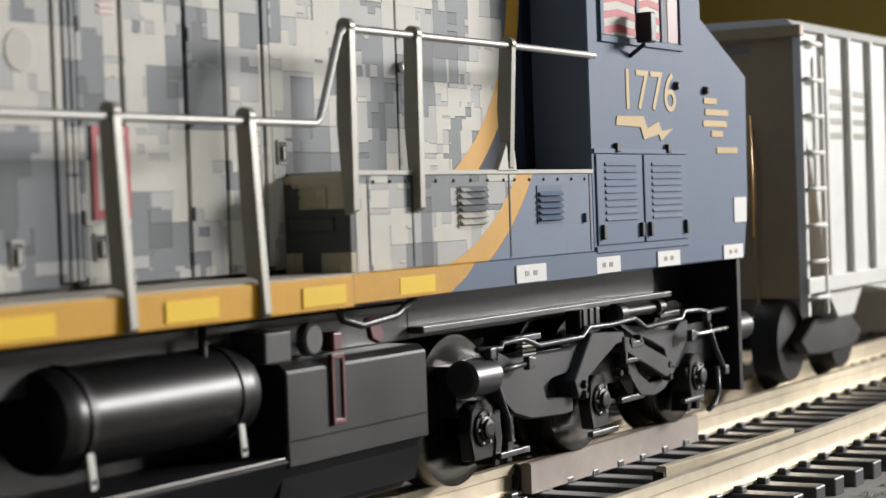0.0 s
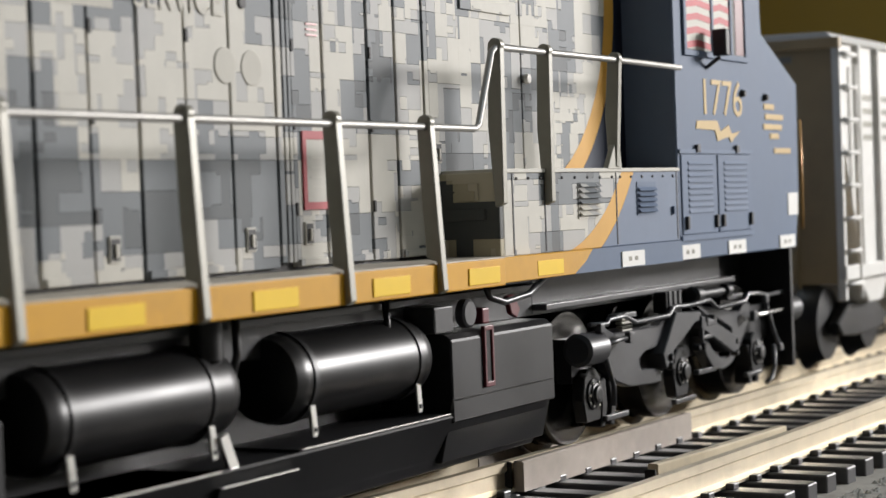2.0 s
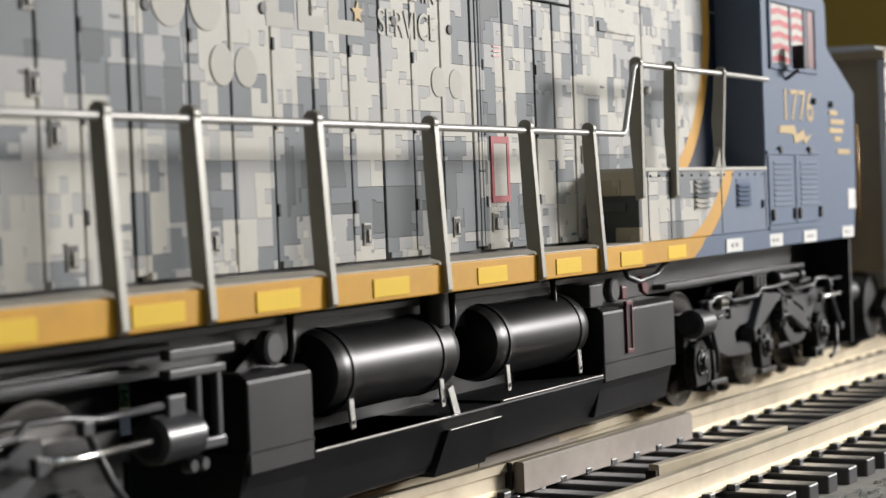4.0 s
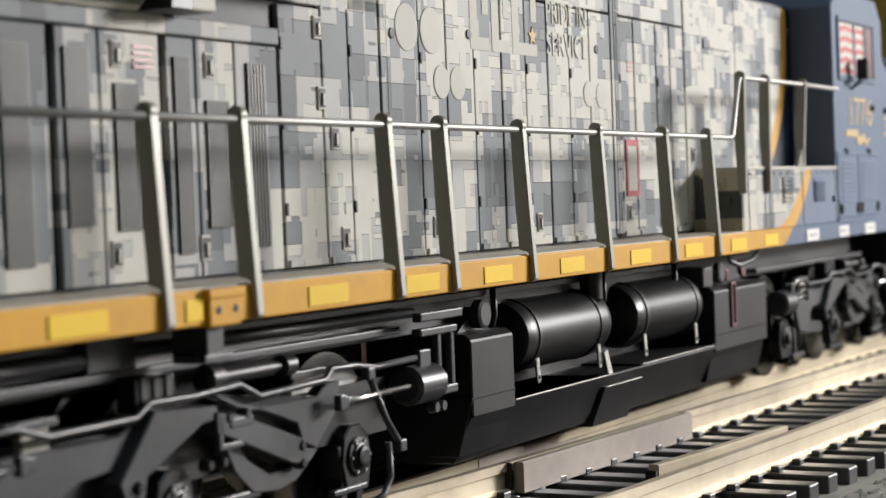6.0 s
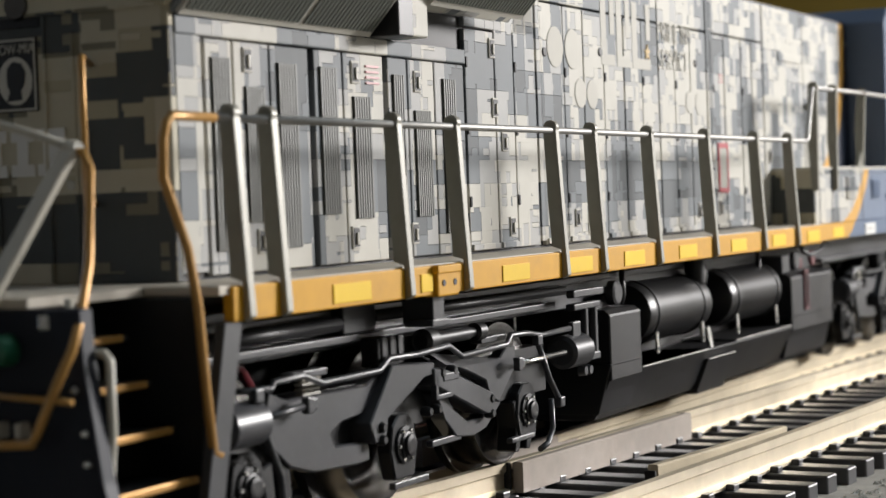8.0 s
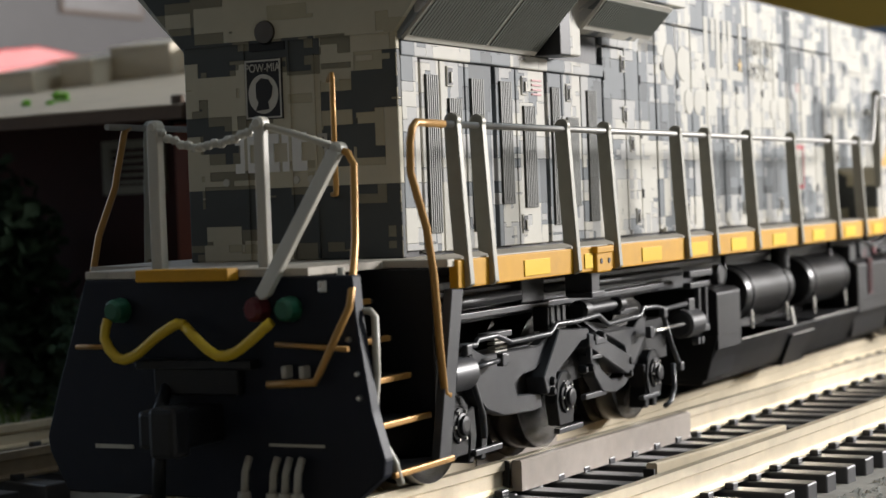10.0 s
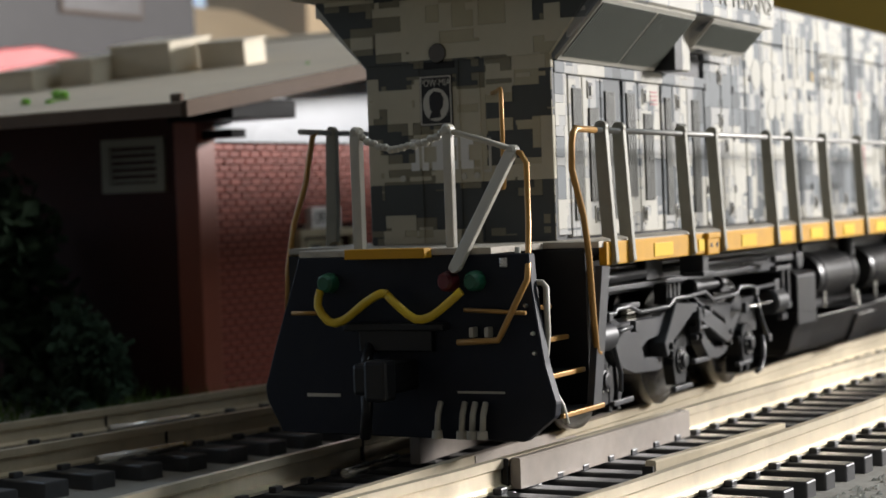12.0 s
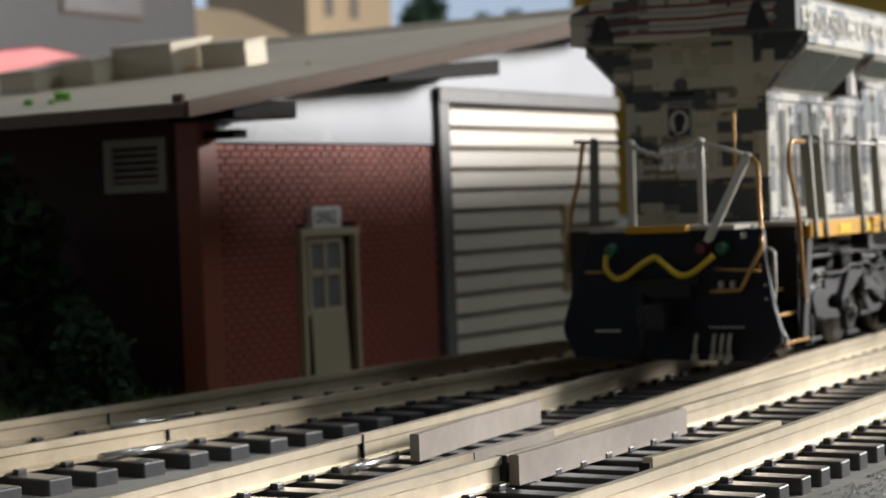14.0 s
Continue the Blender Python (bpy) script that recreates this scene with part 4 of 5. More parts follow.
banner_red = paint("shade_dim_banner_red", (0.16, 0.03, 0.035), 0.5, vary=0.15, grain=700, bump=0.01)
banner_white = paint("shade_dim_banner_white", (0.30, 0.27, 0.25), 0.5, vary=0.1, grain=700, bump=0.01)
radiator()


def hood_end_details():
    x = 17.9
    b = part("end_badge", boxes(((x - 0.12, -0.15, 29.6), (x + 0.02, 3.45, 34.5)), bevel=0.04), SEAM, loco, "black badge plate with a white disc")
    def oval(cy, cz, ry, rz, d, m, nm):
        part(nm, slab([(cy + ry * math.cos(k * math.tau / 28), cz + rz * math.sin(k * math.tau / 28)) for k in range(28)], "x", x - d, x + 0.02), m, b)
    for y0, y1, z0, z1 in ((-0.05, 3.35, 29.68, 29.82), (-0.05, 3.35, 34.28, 34.42), (-0.05, 0.09, 29.82, 34.28), (3.21, 3.35, 29.82, 34.28)):
        part("badge_border", boxes(((x - 0.16, y0, z0), (x, y1, z1))), CREAM_DISC, b)
    oval(1.65, 31.65, 1.42, 1.6, 0.16, CREAM_DISC, "badge_disc")
    part("badge_shape", slab([(2.35, 31.9), (2.3, 32.5), (1.8, 32.95), (1.1, 32.8), (0.75, 32.2), (0.9, 31.4), (1.2, 31.0), (1.1, 30.4), (2.4, 30.3), (2.1, 31.0), (2.3, 31.3)], "x", x - 0.2, x), SEAM, b, "plain dark emblem shape")
    lettering("badge_word", "POW-MIA", CREAM_DISC, b, end_pose(x - 0.16, 1.65, 33.45), 0.95, 0.8, 0.03)
    part("end_window", boxes(((x - 0.15, -0.5, 35.1), (x + 0.02, 2.9, 39.4)), bevel=0.05), BLACK, loco, "dark number window in the hood end")
    lettering("end_number", "1776", EMBLEM, loco, end_pose(x - 0.06, -6.1, 38.75), 2.1, 1.0, 0.05, "pale outlined number on the hood end")
    for z0, z1, y in ((18.2, 41.0, 3.55), (18.2, 41.0, -0.7), (18.2, 34.6, -3.0)):
        part("door_edge", boxes(((x - 0.14, y - 0.16, z0), (x + 0.02, y + 0.16, z1)), bevel=0.05), CAMO_END_SHADED, loco)
    part("headlight", turned(bmesh.new(), (x - 0.2, 1.2, 36.6), "x", [(-0.3, 0.9), (0.2, 1.1)], 18), WHEEL, loco, "dull twin headlight")
    for y0, y1 in ((2.7, 4.6), (0.4, 2.3), (-2.2, 0.1)):
        part("emblem_shape", boxes(((x - 0.12, y0, 25.3), (x + 0.02, y1, 26.1)), ((x - 0.12, y0, 27.6), (x + 0.02, y1, 28.4)), ((x - 0.12, y0 + 0.5, 26.1), (x + 0.02, y1 - 0.5, 27.6))), WHITE, loco, "small cream emblem shape")
    for y in (-1.1, -2.5, 5.6):
        part("round_decal", turned(bmesh.new(), (x - 0.05, y, 24.6), "x", [(-0.06, 0.3), (0.05, 0.33)], 14), CREAM_DISC, loco)
    part("bracket_decal", boxes(((x - 0.1, -4.1, 24.9), (x + 0.02, -3.85, 28.2)), ((x - 0.1, -3.85, 27.95), (x + 0.02, -3.3, 28.2)), ((x - 0.1, -3.85, 24.9), (x + 0.02, -3.3, 25.15))), CREAM_DISC, loco)
    part("grab_iron", pipe([(17.9, -4.4, 23.3), (12.6, -7.8, 23.3), (12.3, -8.0, 23.6), (12.3, -8.0, 32.1), (12.6, -7.8, 32.4), (17.9, -4.4, 32.4)], 0.22), BRASS, loco, "gold painted grab iron")


hood_end_details()


def deck():
    part("deck", boxes(((13.1, -16.9, 17.5), (146, 16.2, 18.1)), ((2.1, -11.4, 17.5), (13.1, 8.2, 18.1)), bevel=0.08), DECK, loco, "dusty tan-grey walkway")
    part("end_sill", boxes(((0.6, -5.6, 17.3), (2.1, 2.5, 18.2)), bevel=0.1), SILL, loco, "gold edge of the end step")
    s = part("side_sill", boxes(((14.2, -17.2, 15.85), (143.6, -16.4, 18.0)), bevel=0.1), SILL, loco, "gold yellow side sill")
    part("side_sill", boxes(((14.2, 16.2, 15.85), (143.6, 16.8, 18.0)), bevel=0.1), SILL, loco)
    part("sill_step", slab([(143.9, 16.0), (143.9, 18.05), (160.8, 18.05), (159.2, 17.0), (157, 16.05)], "y", -16.96, -16.0, 0.06), SILL, loco, "gold sill under the battery box")
    part("reflector", boxes(((38.5, -17.3, 16.15), (40.3, -17.15, 17.45)), bevel=0.04), REFLECT, s, "yellow reflector tape")
    for x in (26.0, 52.3, 65.6, 78.3, 92.9, 108.9, 123.4, 137.4):
        part("reflector", boxes(((x, -17.3, 16.15), (x + 5.1, -17.15, 17.45)), bevel=0.04), REFLECT, s, "yellow reflector tape")
    part("reflector", boxes(((149.8, -17.0, 16.25), (154.7, -16.85, 17.5)), bevel=0.04), REFLECT, s)
    part("sill_seam", boxes(((143.6, -17.0, 16.0), (143.9, -16.1, 18.0))), SEAM, loco)
    j = part("jacking_pad", boxes(((40.5, -17.6, 15.7), (43.9, -16.3, 18.0)), bevel=0.15), SILL, loco, "gold jacking pad with two bolt holes")
    part("pad_top", boxes(((40.3, -17.75, 17.4), (44.1, -16.4, 18.0)), bevel=0.1), SILL, j)
    for x in (41.4, 43.2):
        part("bolt_hole", turned(bmesh.new(), (x, -17.55, 16.7), "y", [(-0.12, 0.24), (0.1, 0.28)], 12), SEAM, j)
    part("pad_foot", boxes(((41.5, -16.6, 13.6), (43.3, -14, 15.8)), ((40.8, -16.9, 13.5), (43.8, -14.5, 14.0)), bevel=0.08), FRAME_GREY, j)


deck()


def stanchion_mesh(z0, z1, y0, y1, flare=True):
    bm = bmesh.new()
    mid = (y0 + y1) / 2
    inner = 1 if y0 < 0 else -1
    foot = [(y0 + 0.28 * inner, z0), (y0 + 0.28 * inner, z0 + 2.5), (y0 + 1.15 * inner, z0 + 2.75), (y0 + 1.15 * inner, z0 + 3.4)] if flare else [(y0 + 0.5 * inner, z0)]
    prism(bm, [(y0 - 0.28 * inner, z0 + 0.3)] + foot + [(mid + 0.92 * inner, (z0 + z1) / 2), (y1 + 0.72 * inner, z1), (y1 - 0.42 * inner, z1), (mid - 0.34 * inner, (z0 + z1) / 2)], "x", -0.4, 0.4, 0.08)
    turned(bm, (0, y1 + 0.12 * inner, z1 + 0.05), "x", [(-0.36, 0.45), (-0.28, 0.6), (0.28, 0.6), (0.36, 0.45)], 16)
    return mesh_of("stanchion", bm, POST)


def handrails():
    lower = stanchion_mesh(15.75, 28.45, -17.45, -16.6)
    for x in (15.6, 19.9, 36.5, 45.9, 64.5, 73.1, 87.1, 103.5, 120.1, 133.0):
        ob = new("stanchion", lower)
        ob.parent = loco
        ob.matrix_basis = pose(x * MM, 0, 0)
    far_post = stanchion_mesh(15.75, 29.7, 17.2, 16.5)
    for x in (22.6, 36.1, 45.9):
        ob = new("stanchion", far_post)
        ob.parent = loco
        ob.matrix_basis = pose(x * MM, 0, 0)
    upper = stanchion_mesh(22.0, 34.85, -16.4, -16.4, False)
    for x in (145.1, 153.9):
        ob = new("stanchion", upper)
        ob.parent = loco
        ob.matrix_basis = pose(x * MM, 0, 0)
    last = stanchion_mesh(24.9, 34.9, -16.0, -16.4, False)
    ob = new("stanchion", last)
    ob.parent = loco
    ob.matrix_basis = pose(168.3 * MM, 0, 0)
    part("stanchion_foot", slab([(166.1, 25.0), (167.7, 27.2), (168.9, 27.2), (169.3, 25.0)], "y", -16.2, -15.7, 0.05), POST, loco)
    part("handrail", pipe([(13.6, -16.6, 28.2), (60, -16.6, 28.25), (140.6, -16.5, 28.2), (141.3, -16.5, 28.5), (144.0, -16.4, 34.3), (144.8, -16.4, 34.75), (168, -16.4, 34.85), (184, -16.2, 34.85)], 0.28), WIRE, loco, "bare steel handrail")
    part("handrail", pipe([(16.4, 16.4, 29.7), (60, 16.4, 29.7)], 0.28), WIRE, loco, "bare steel handrail")
    part("grab_iron", pipe([(13.8, -16.6, 28.2), (9.4, -16.6, 28.25), (8.8, -16.6, 27.8), (8.4, -16.6, 26.8), (8.3, -16.6, 24.6), (10.3, -16.7, 20.5), (11.0, -16.8, 17.0), (11.5, -16.8, 12.0), (12.0, -16.8, 8.2), (12.7, -16.8, 8.0)], 0.3), BRASS, loco, "gold painted corner grab iron")
    part("grab_iron", pipe([(19.4, 16.4, 29.7), (18.8, 16.4, 29.3), (17.5, 16.4, 25.6), (17.2, 16.4, 24.6), (14.7, 16.4, 20.6), (13.4, 16.5, 16.2), (13.2, 16.6, 12.0)], 0.3), BRASS, loco, "gold painted corner grab iron")
    # end railing
    part("end_post", boxes(((4.2, -6.75, 17.9), (5.0, -5.9, 28.5)), bevel=0.12), PALE_POST, loco, "pale grey end post")
    part("end_post", boxes(((4.4, 2.75, 17.9), (5.3, 3.75, 28.7)), bevel=0.12), PALE_POST, loco, "pale grey end post")
    bm = bmesh.new()
    prism(bm, [(-12.5, 26.2), (-11.5, 26.6), (-8.0, 16.4), (-8.6, 15.9), (-9.1, 16.2)], "x", -0.4, 0.4, 0.1)
    for v in bm.verts:
        v.co.x += 0.6 + (v.co.z - 16.2) * 0.5
    part("slanted_lever", bm, PALE_POST, loco, "pale slanted uncoupling lever")
    for x, y, z in ((4.6, -6.3, 28.6), (4.9, 3.25, 28.8), (5.9, -12.0, 26.5)):
        part("post_knob", turned(bmesh.new(), (x, y, z), "x", [(-0.6, 0.3), (-0.35, 0.5), (0.5, 0.5), (0.7, 0.3)], 14), PALE_POST, loco)
    part("end_rail", pipe([(4.6, -6.3, 28.5), (5.2, -9.2, 27.6), (5.9, -12.0, 26.6)], 0.26), PALE_POST, loco)
    bm = bmesh.new()
    for k in range(17):
        f = k / 16
        y, z = 3.2 - 9.5 * f, 28.6 - 6.6 * f * (1 - f) * (1.0 if f < 0.5 else 0.85) + (0.12 if k % 2 else 0.0)
        turned(bm, (4.8, y, z), "y", [(-0.42, 0.12), (-0.2, 0.33), (0.2, 0.33), (0.42, 0.12)], 8)
    part("chain", bm, PALE_POST, loco, "pale grey sagging safety chain")
    part("grab_iron", pipe([(5.9, -12.1, 26.4), (5.9, -12.8, 26.2), (5.7, -13.4, 25.3), (4.6, -13.9, 20), (2.6, -14.7, 16.9), (1.0, -15.3, 15.3), (0.8, -14.4, 13.6), (0.8, -12.8, 10.7), (0.8, -12.4, 10.1), (0.8, -10.6, 10.0), (0.8, -8.5, 9.9)], 0.28), BRASS, loco, "gold painted bent cut lever")


handrails()


def rear_end():
    p = part("pilot", slab([(-16.1, 17.5), (9.1, 17.5), (10.3, 14.3), (12.2, 9.5), (13.6, 5.6), (13.4, 4.4), (11.7, 1.5), (-15.1, 1.2), (-18.2, 3.4), (-18.4, 4.6), (-17.4, 7.8), (-16.3, 14.5)], "x", 0.3, 1.6, 0.12), PILOT_NAVY, loco, "dark navy painted pilot plate")
    part("coupler", boxes(((-5.5, -4.0, 5.6), (1, -0.2, 8.4)), ((-6.8, -4.6, 5.2), (-4.6, -2.2, 8.8)), bevel=0.4), BLACK, p, "black knuckle coupler")
    part("coupler_pocket", boxes(((-0.5, -6, 9.0), (0.6, 2, 11.2)), ((-0.9, -7.5, 10.9), (0.6, 3.5, 11.6)), bevel=0.15), BLACK, p)
    part("brake_hose", pipe([(0, 1.0, 9.6), (-2, 0.4, 8), (-3, -0.2, 4), (-2.2, 0.6, 1.6)], 0.55, 10), BLACK, p, "black brake hose")
    for y in (-6.6, -9.2, -10.3, -11.4):
        h = part("air_hose", pipe([(-0.2, y, 4.6), (-0.8, y, 3.6), (-0.9, y + 0.1, 1.9)], 0.3), PALE_POST, p, "pale air hose end")
        part("hose_nut", turned(bmesh.new(), (-0.9, y + 0.1, 1.5), "z", [(0, 0.55), (0.7, 0.5)], 8), PALE_POST, h)
    part("bar_decal", boxes(((0.2, 4.8, 4.85), (0.4, 8.6, 5.15))), PALE_POST, p)
    part("bar_decal", boxes(((0.2, -13.2, 5.35), (0.4, -8.2, 5.55))), PALE_POST, p)
    part("step_bar", pipe([(-0.3, -9.5, 12.7), (-0.4, -16.0, 12.4)], 0.2), BRASS, p, "gold painted step bar")
    part("step_bar", pipe([(-0.3, 6.2, 12.5), (-0.4, 9.6, 12.5)], 0.2), BRASS, p, "gold painted step bar")
    for y in (-10.6, -12.2):
        part("bolt", boxes(((-0.7, y, 10.3), (0.3, y + 0.5, 11.2)), bevel=0.12), PALE_POST, p)
    for y, m, nm in ((-10.7, GREEN, "plug"), (5.4, GREEN, "plug"), (-7.9, DARK_RED, "plug")):
        part(nm, turned(bmesh.new(), (0.3, y, 15.2), "x", [(-1.5, 0.6), (-1.2, 0.85), (0, 0.95)], 10), m, p, "green connector plug" if m == GREEN else "dark red connector plug")
    part("cable", pipe(smooth_path([(-0.9, 5.9, 14.6), (-1.3, 6.0, 13.2), (-1.6, 4.6, 11.8), (-1.6, 3.0, 11.9), (-1.6, 0.4, 13.5), (-1.6, -1.4, 14.3), (-1.5, -2.0, 14.2)], 0.7), 0.4, 10), HOSE, p, "yellow sagging cable")
    part("cable", pipe(smooth_path([(-1.5, -2.0, 14.1), (-1.6, -3.4, 13.0), (-1.6, -5.0, 12.0), (-1.6, -6.6, 12.2), (-1.5, -8.4, 13.3), (-1.2, -9.8, 14.4)], 0.7), 0.4, 10), HOSE, p, "yellow sagging cable")
    for o in [p] + list(p.children_recursive):
        o.data.transform(Matrix.Translation((1.7 * MM, -0.2 * MM, 0)) @ Matrix.Diagonal((1, 0.92, 1, 1)))
    for a, b in (((12.4, -15.8, 3.0), (13.0, -4, 17.4)), ((3.4, -6.5, 3.0), (12.3, -6.0, 17.4)), ((3.4, 8.2, 3), (13, 8.8, 17.4)), ((3.4, -5.9, 16.7), (12.3, 8.1, 17.4)), ((12.4, 8.9, 3.0), (13.0, 15.8, 17.4))):
        part("step_well_panel", boxes((a, b)), BLACK, loco, "black step well panel")
    w = part("step_plate", slab([(13.5, 15.85), (15.4, 15.85), (12.3, 3.4), (10.4, 3.4)], "y", -17.0, -16.3, 0.06), FRAME_GREY, loco, "grey slanted step side plate")
    for i, (z, y, x1) in enumerate(((15.3, -11.5, 8.6), (12.5, -12.7, 9.2), (9.7, -14.0, 9.8), (6.7, -15.3, 10.4), (3.4, -16.8, 11.0))):
        t = part("step", boxes(((3.4, y, z - 0.3), (x1 + 2.6, y + 4.5, z))), BLACK, loco, "black step with gold nosing")
        part("step_nosing", boxes(((3.5, y - 0.35, z - 0.32), (x1 + 1.7, y + 0.05, z + 0.12)), bevel=0.08), BRASS, t, "gold painted nosing")
    part("corner_rail", pipe([(3.3, -13.4, 18.0), (3.3, -13.4, 16.4), (3.3, -14.1, 15.0), (3.4, -15.6, 14.9), (3.5, -15.9, 14.5), (3.5, -15.9, 10.5), (3.5, -15.5, 7.0), (3.6, -16.3, 5.4), (3.8, -16.9, 4.2), (4.4, -17.0, 2.6)], 0.28), PALE_POST, loco, "pale grey bent corner rail")
    part("corner_clip", boxes(((2.9, -14.6, 11.8), (3.6, -13.9, 12.6)), ((3.0, -15.7, 6.6), (3.5, -15.0, 8.3)), ((1.9, -13.0, 16.3), (2.6, -12.2, 17.2)), bevel=0.15), CHROME, loco, "bright corner clips")
    part("corner_hook", pipe([(3.0, -14.3, 14.7), (2.8, -14.5, 13.6), (2.8, -14.1, 12.6), (2.9, -14.5, 11.9)], 0.2), PALE_POST, loco)
    for y, z in ((-15.2, 10.6), (-14.6, 13.0), (-15.3, 8.9)):
        part("bolt", turned(bmesh.new(), (1.9, y, z), "x", [(-0.2, 0.14), (0.1, 0.22)], 8), CHROME, loco)


rear_end()


def battery_box_and_cab():
    b = part("battery_box", boxes(((145.9, -16.0, 18.0), (183.2, -10.4, 24.9)), bevel=0.12), LIVERY, loco, "camouflage to blue battery box with gold sweep")
    part("box_skirt", boxes(((157.0, -16.2, 16.0), (183.2, -10.4, 18.0))), BLUE, b)
    part("box_top", boxes(((145.7, -16.15, 24.75), (183.2, -10.3, 25.1)), bevel=0.06), CREAM_DISC, b)
    # the box end's shade is in its darker camouflage
    part("box_end", boxes(((145.2, -16.0, 18.05), (145.9, -10.45, 24.85)), bevel=0.1), CAMO_END_SHADED, b, "battery box end in shade-darkened camouflage")
    part("box_end_step", boxes(((144.9, -14.8, 21.0), (145.3, -11.2, 21.9)), ((145.0, -14.2, 22.6), (145.3, -12.4, 24.0)), bevel=0.06), CAMO_END_SHADED, b)
    for x in (147.6, 153.5, 168.2, 182.6):
        part("panel_seam", boxes(((x - 0.09, -16.05, 18.2), (x + 0.09, -15.95, 24.7))), SEAM, b)
    for x0, x1 in ((148, 153), (154, 167.6), (168.8, 182)):
        n = int((x1 - x0) / 2.4)
        for k in range(n + 1):
            part("rivet", turned(bmesh.new(), (x0 + 0.3 + k * (x1 - x0 - 0.6) / n, -16.0, 24.3), "y", [(-0.12, 0.1), (0.02, 0.16)], 6), SEAM, b)
    for x0, m in ((160.2, LIVERY), (173.0, BLUE)):
        lv = part("louvre_panel", boxes(((x0 - 0.2, -16.08, 20.7), (x0 + 4.3, -15.95, 23.8))), m, b)
        for k in range(6 if m is LIVERY else 5):
            part("louvre", slab([(-16.05, 20.95 + k * 0.5), (-16.42, 20.98 + k * 0.5), (-16.05, 21.36 + k * 0.5)], "x", x0, x0 + 4.1), m, lv)
    part("latch", boxes(((181.2, -16.3, 20.6), (181.7, -15.9, 21.4)), bevel=0.06), BLUE, b)
    # cab
    c = part("cab", slab([(183.3, 16.0), (183.3, 45.5), (186, 47.6), (205.5, 47.6), (208.3, 45.0), (208.6, 39.7), (220.0, 34.6), (219.6, 22), (218.2, 16.0)], "y", -15.9, 13.4, 0.15), BLUE, loco, "slate blue cab and nose")
    y = -15.9
    part("front_step_well", boxes(((207.5, -9.5, 2.6), (217.2, 12.5, 16.0)), ((217.2, -15.4, 2.6), (218.0, 12.5, 16.0))), BLACK, loco, "black front step well")
    part("cab_handrail", pipe([(220.6, y, 30.5), (220.8, y, 24), (220.6, y, 18)], 0.2), BRASS, c, "gold painted grab iron")
    w = part("window_frame", boxes(((185.6, y - 0.28, 36.2), (203.6, y + 0.1, 36.8)), ((185.6, y - 0.28, 43.8), (203.6, y + 0.1, 44.4)), ((185.6, y - 0.28, 36.8), (186.3, y + 0.1, 43.8)), ((202.9, y - 0.28, 36.8), (203.6, y + 0.1, 43.8)), ((193.2, y - 0.25, 36.8), (193.8, y + 0.1, 43.8)), ((198.6, y - 0.25, 36.8), (199.2, y + 0.1, 43.8)), bevel=0.06), BLUE, c, "cab side window frame")
    part("window_dark", boxes(((186.2, y - 0.05, 36.7), (203.0, y + 0.02, 43.9))), SEAM, w)
    for x0, x1 in ((186.5, 193.1), (194.0, 198.4)):
        sh = part("curtain", boxes(((x0, y - 0.1, 36.9), (x1, y - 0.03, 43.6))), CREAM_DISC, w, "red and white striped window curtain")
        for k in range(5):
            z = 36.9 + k * 1.35
            part("curtain_stripe", slab([(x0, z), (x0 + (x1 - x0) * 0.45, z + 0.35), (x1, z - 0.05 + 0.15), (x1, z + 0.75), (x0 + (x1 - x0) * 0.45, z + 1.0), (x0, z + 0.65)], "y", y - 0.14, y - 0.08), RED, sh)
    part("pane_tint", boxes(((200.4, y - 0.1, 36.9), (202.8, y - 0.03, 43.6))), DARK_RED, w)
    m = part("mirror", boxes(((191.4, y - 2.4, 36.3), (192.6, y - 0.9, 39.0)), bevel=0.15), BLACK, c, "small black cab mirror")
    part("mirror_arm", pipe([(191.9, y - 1.5, 36.2), (191.9, y, 35.2)], 0.2), BLACK, m)
    lettering("cab_number", "1776", GOLD, c, side_pose(195.8, y - 0.02, 30.5), 5.2, 1.2, 0.05, "gold cab number")
    part("gold_flash", slab([(188.7, 29.8), (194.3, 29.9), (195.1, 28.8), (197.6, 29.5), (198.3, 28.6), (200.9, 28.9), (198.1, 27.7), (197.6, 28.3), (194.3, 27.8), (193.6, 28.9), (188.4, 29.0)], "y", y - 0.09, y + 0.02), GOLD, c, "gold lightning flash shape")
    for k, (x0, x1, z) in enumerate(((208.6, 211.9, 31.4), (208.9, 214.8, 30.3), (208.3, 214.3, 29.2), (210.3, 213.3, 28.2), (211.5, 217.0, 26.6))):
        part("script_bar", boxes(((x0, y - 0.09, z), (x1, y + 0.02, z + 0.62)), bevel=0.04), GOLD, c, "gold script too small to read")
    for x, z in ((201.8, 32.9), (208.9, 32.7)):
        part("cab_knob", turned(bmesh.new(), (x, y, z), "y", [(-0.5, 0.3), (0, 0.45)], 10), SEAM, c)
    d = part("cab_panel", boxes(((183.6, y - 0.22, 17.9), (204.0, y + 0.05, 18.4)), ((183.6, y - 0.2, 26.5), (204.2, y + 0.05, 26.9))), BLUE, c)
    for x0, x1 in ((184.0, 193.5), (193.9, 203.6)):
        dr = part("cab_door", boxes(((x0, y - 0.16, 18.5), (x1, y + 0.05, 26.4)), bevel=0.08), BLUE, d)
        for k in range(9):
            part("louvre", slab([(y - 0.14, 20.6 + k * 0.6), (y - 0.34, 20.62 + k * 0.6), (y - 0.14, 21.0 + k * 0.6)], "x", x0 + 1.6, x1 - 1.4), BLUE, dr)
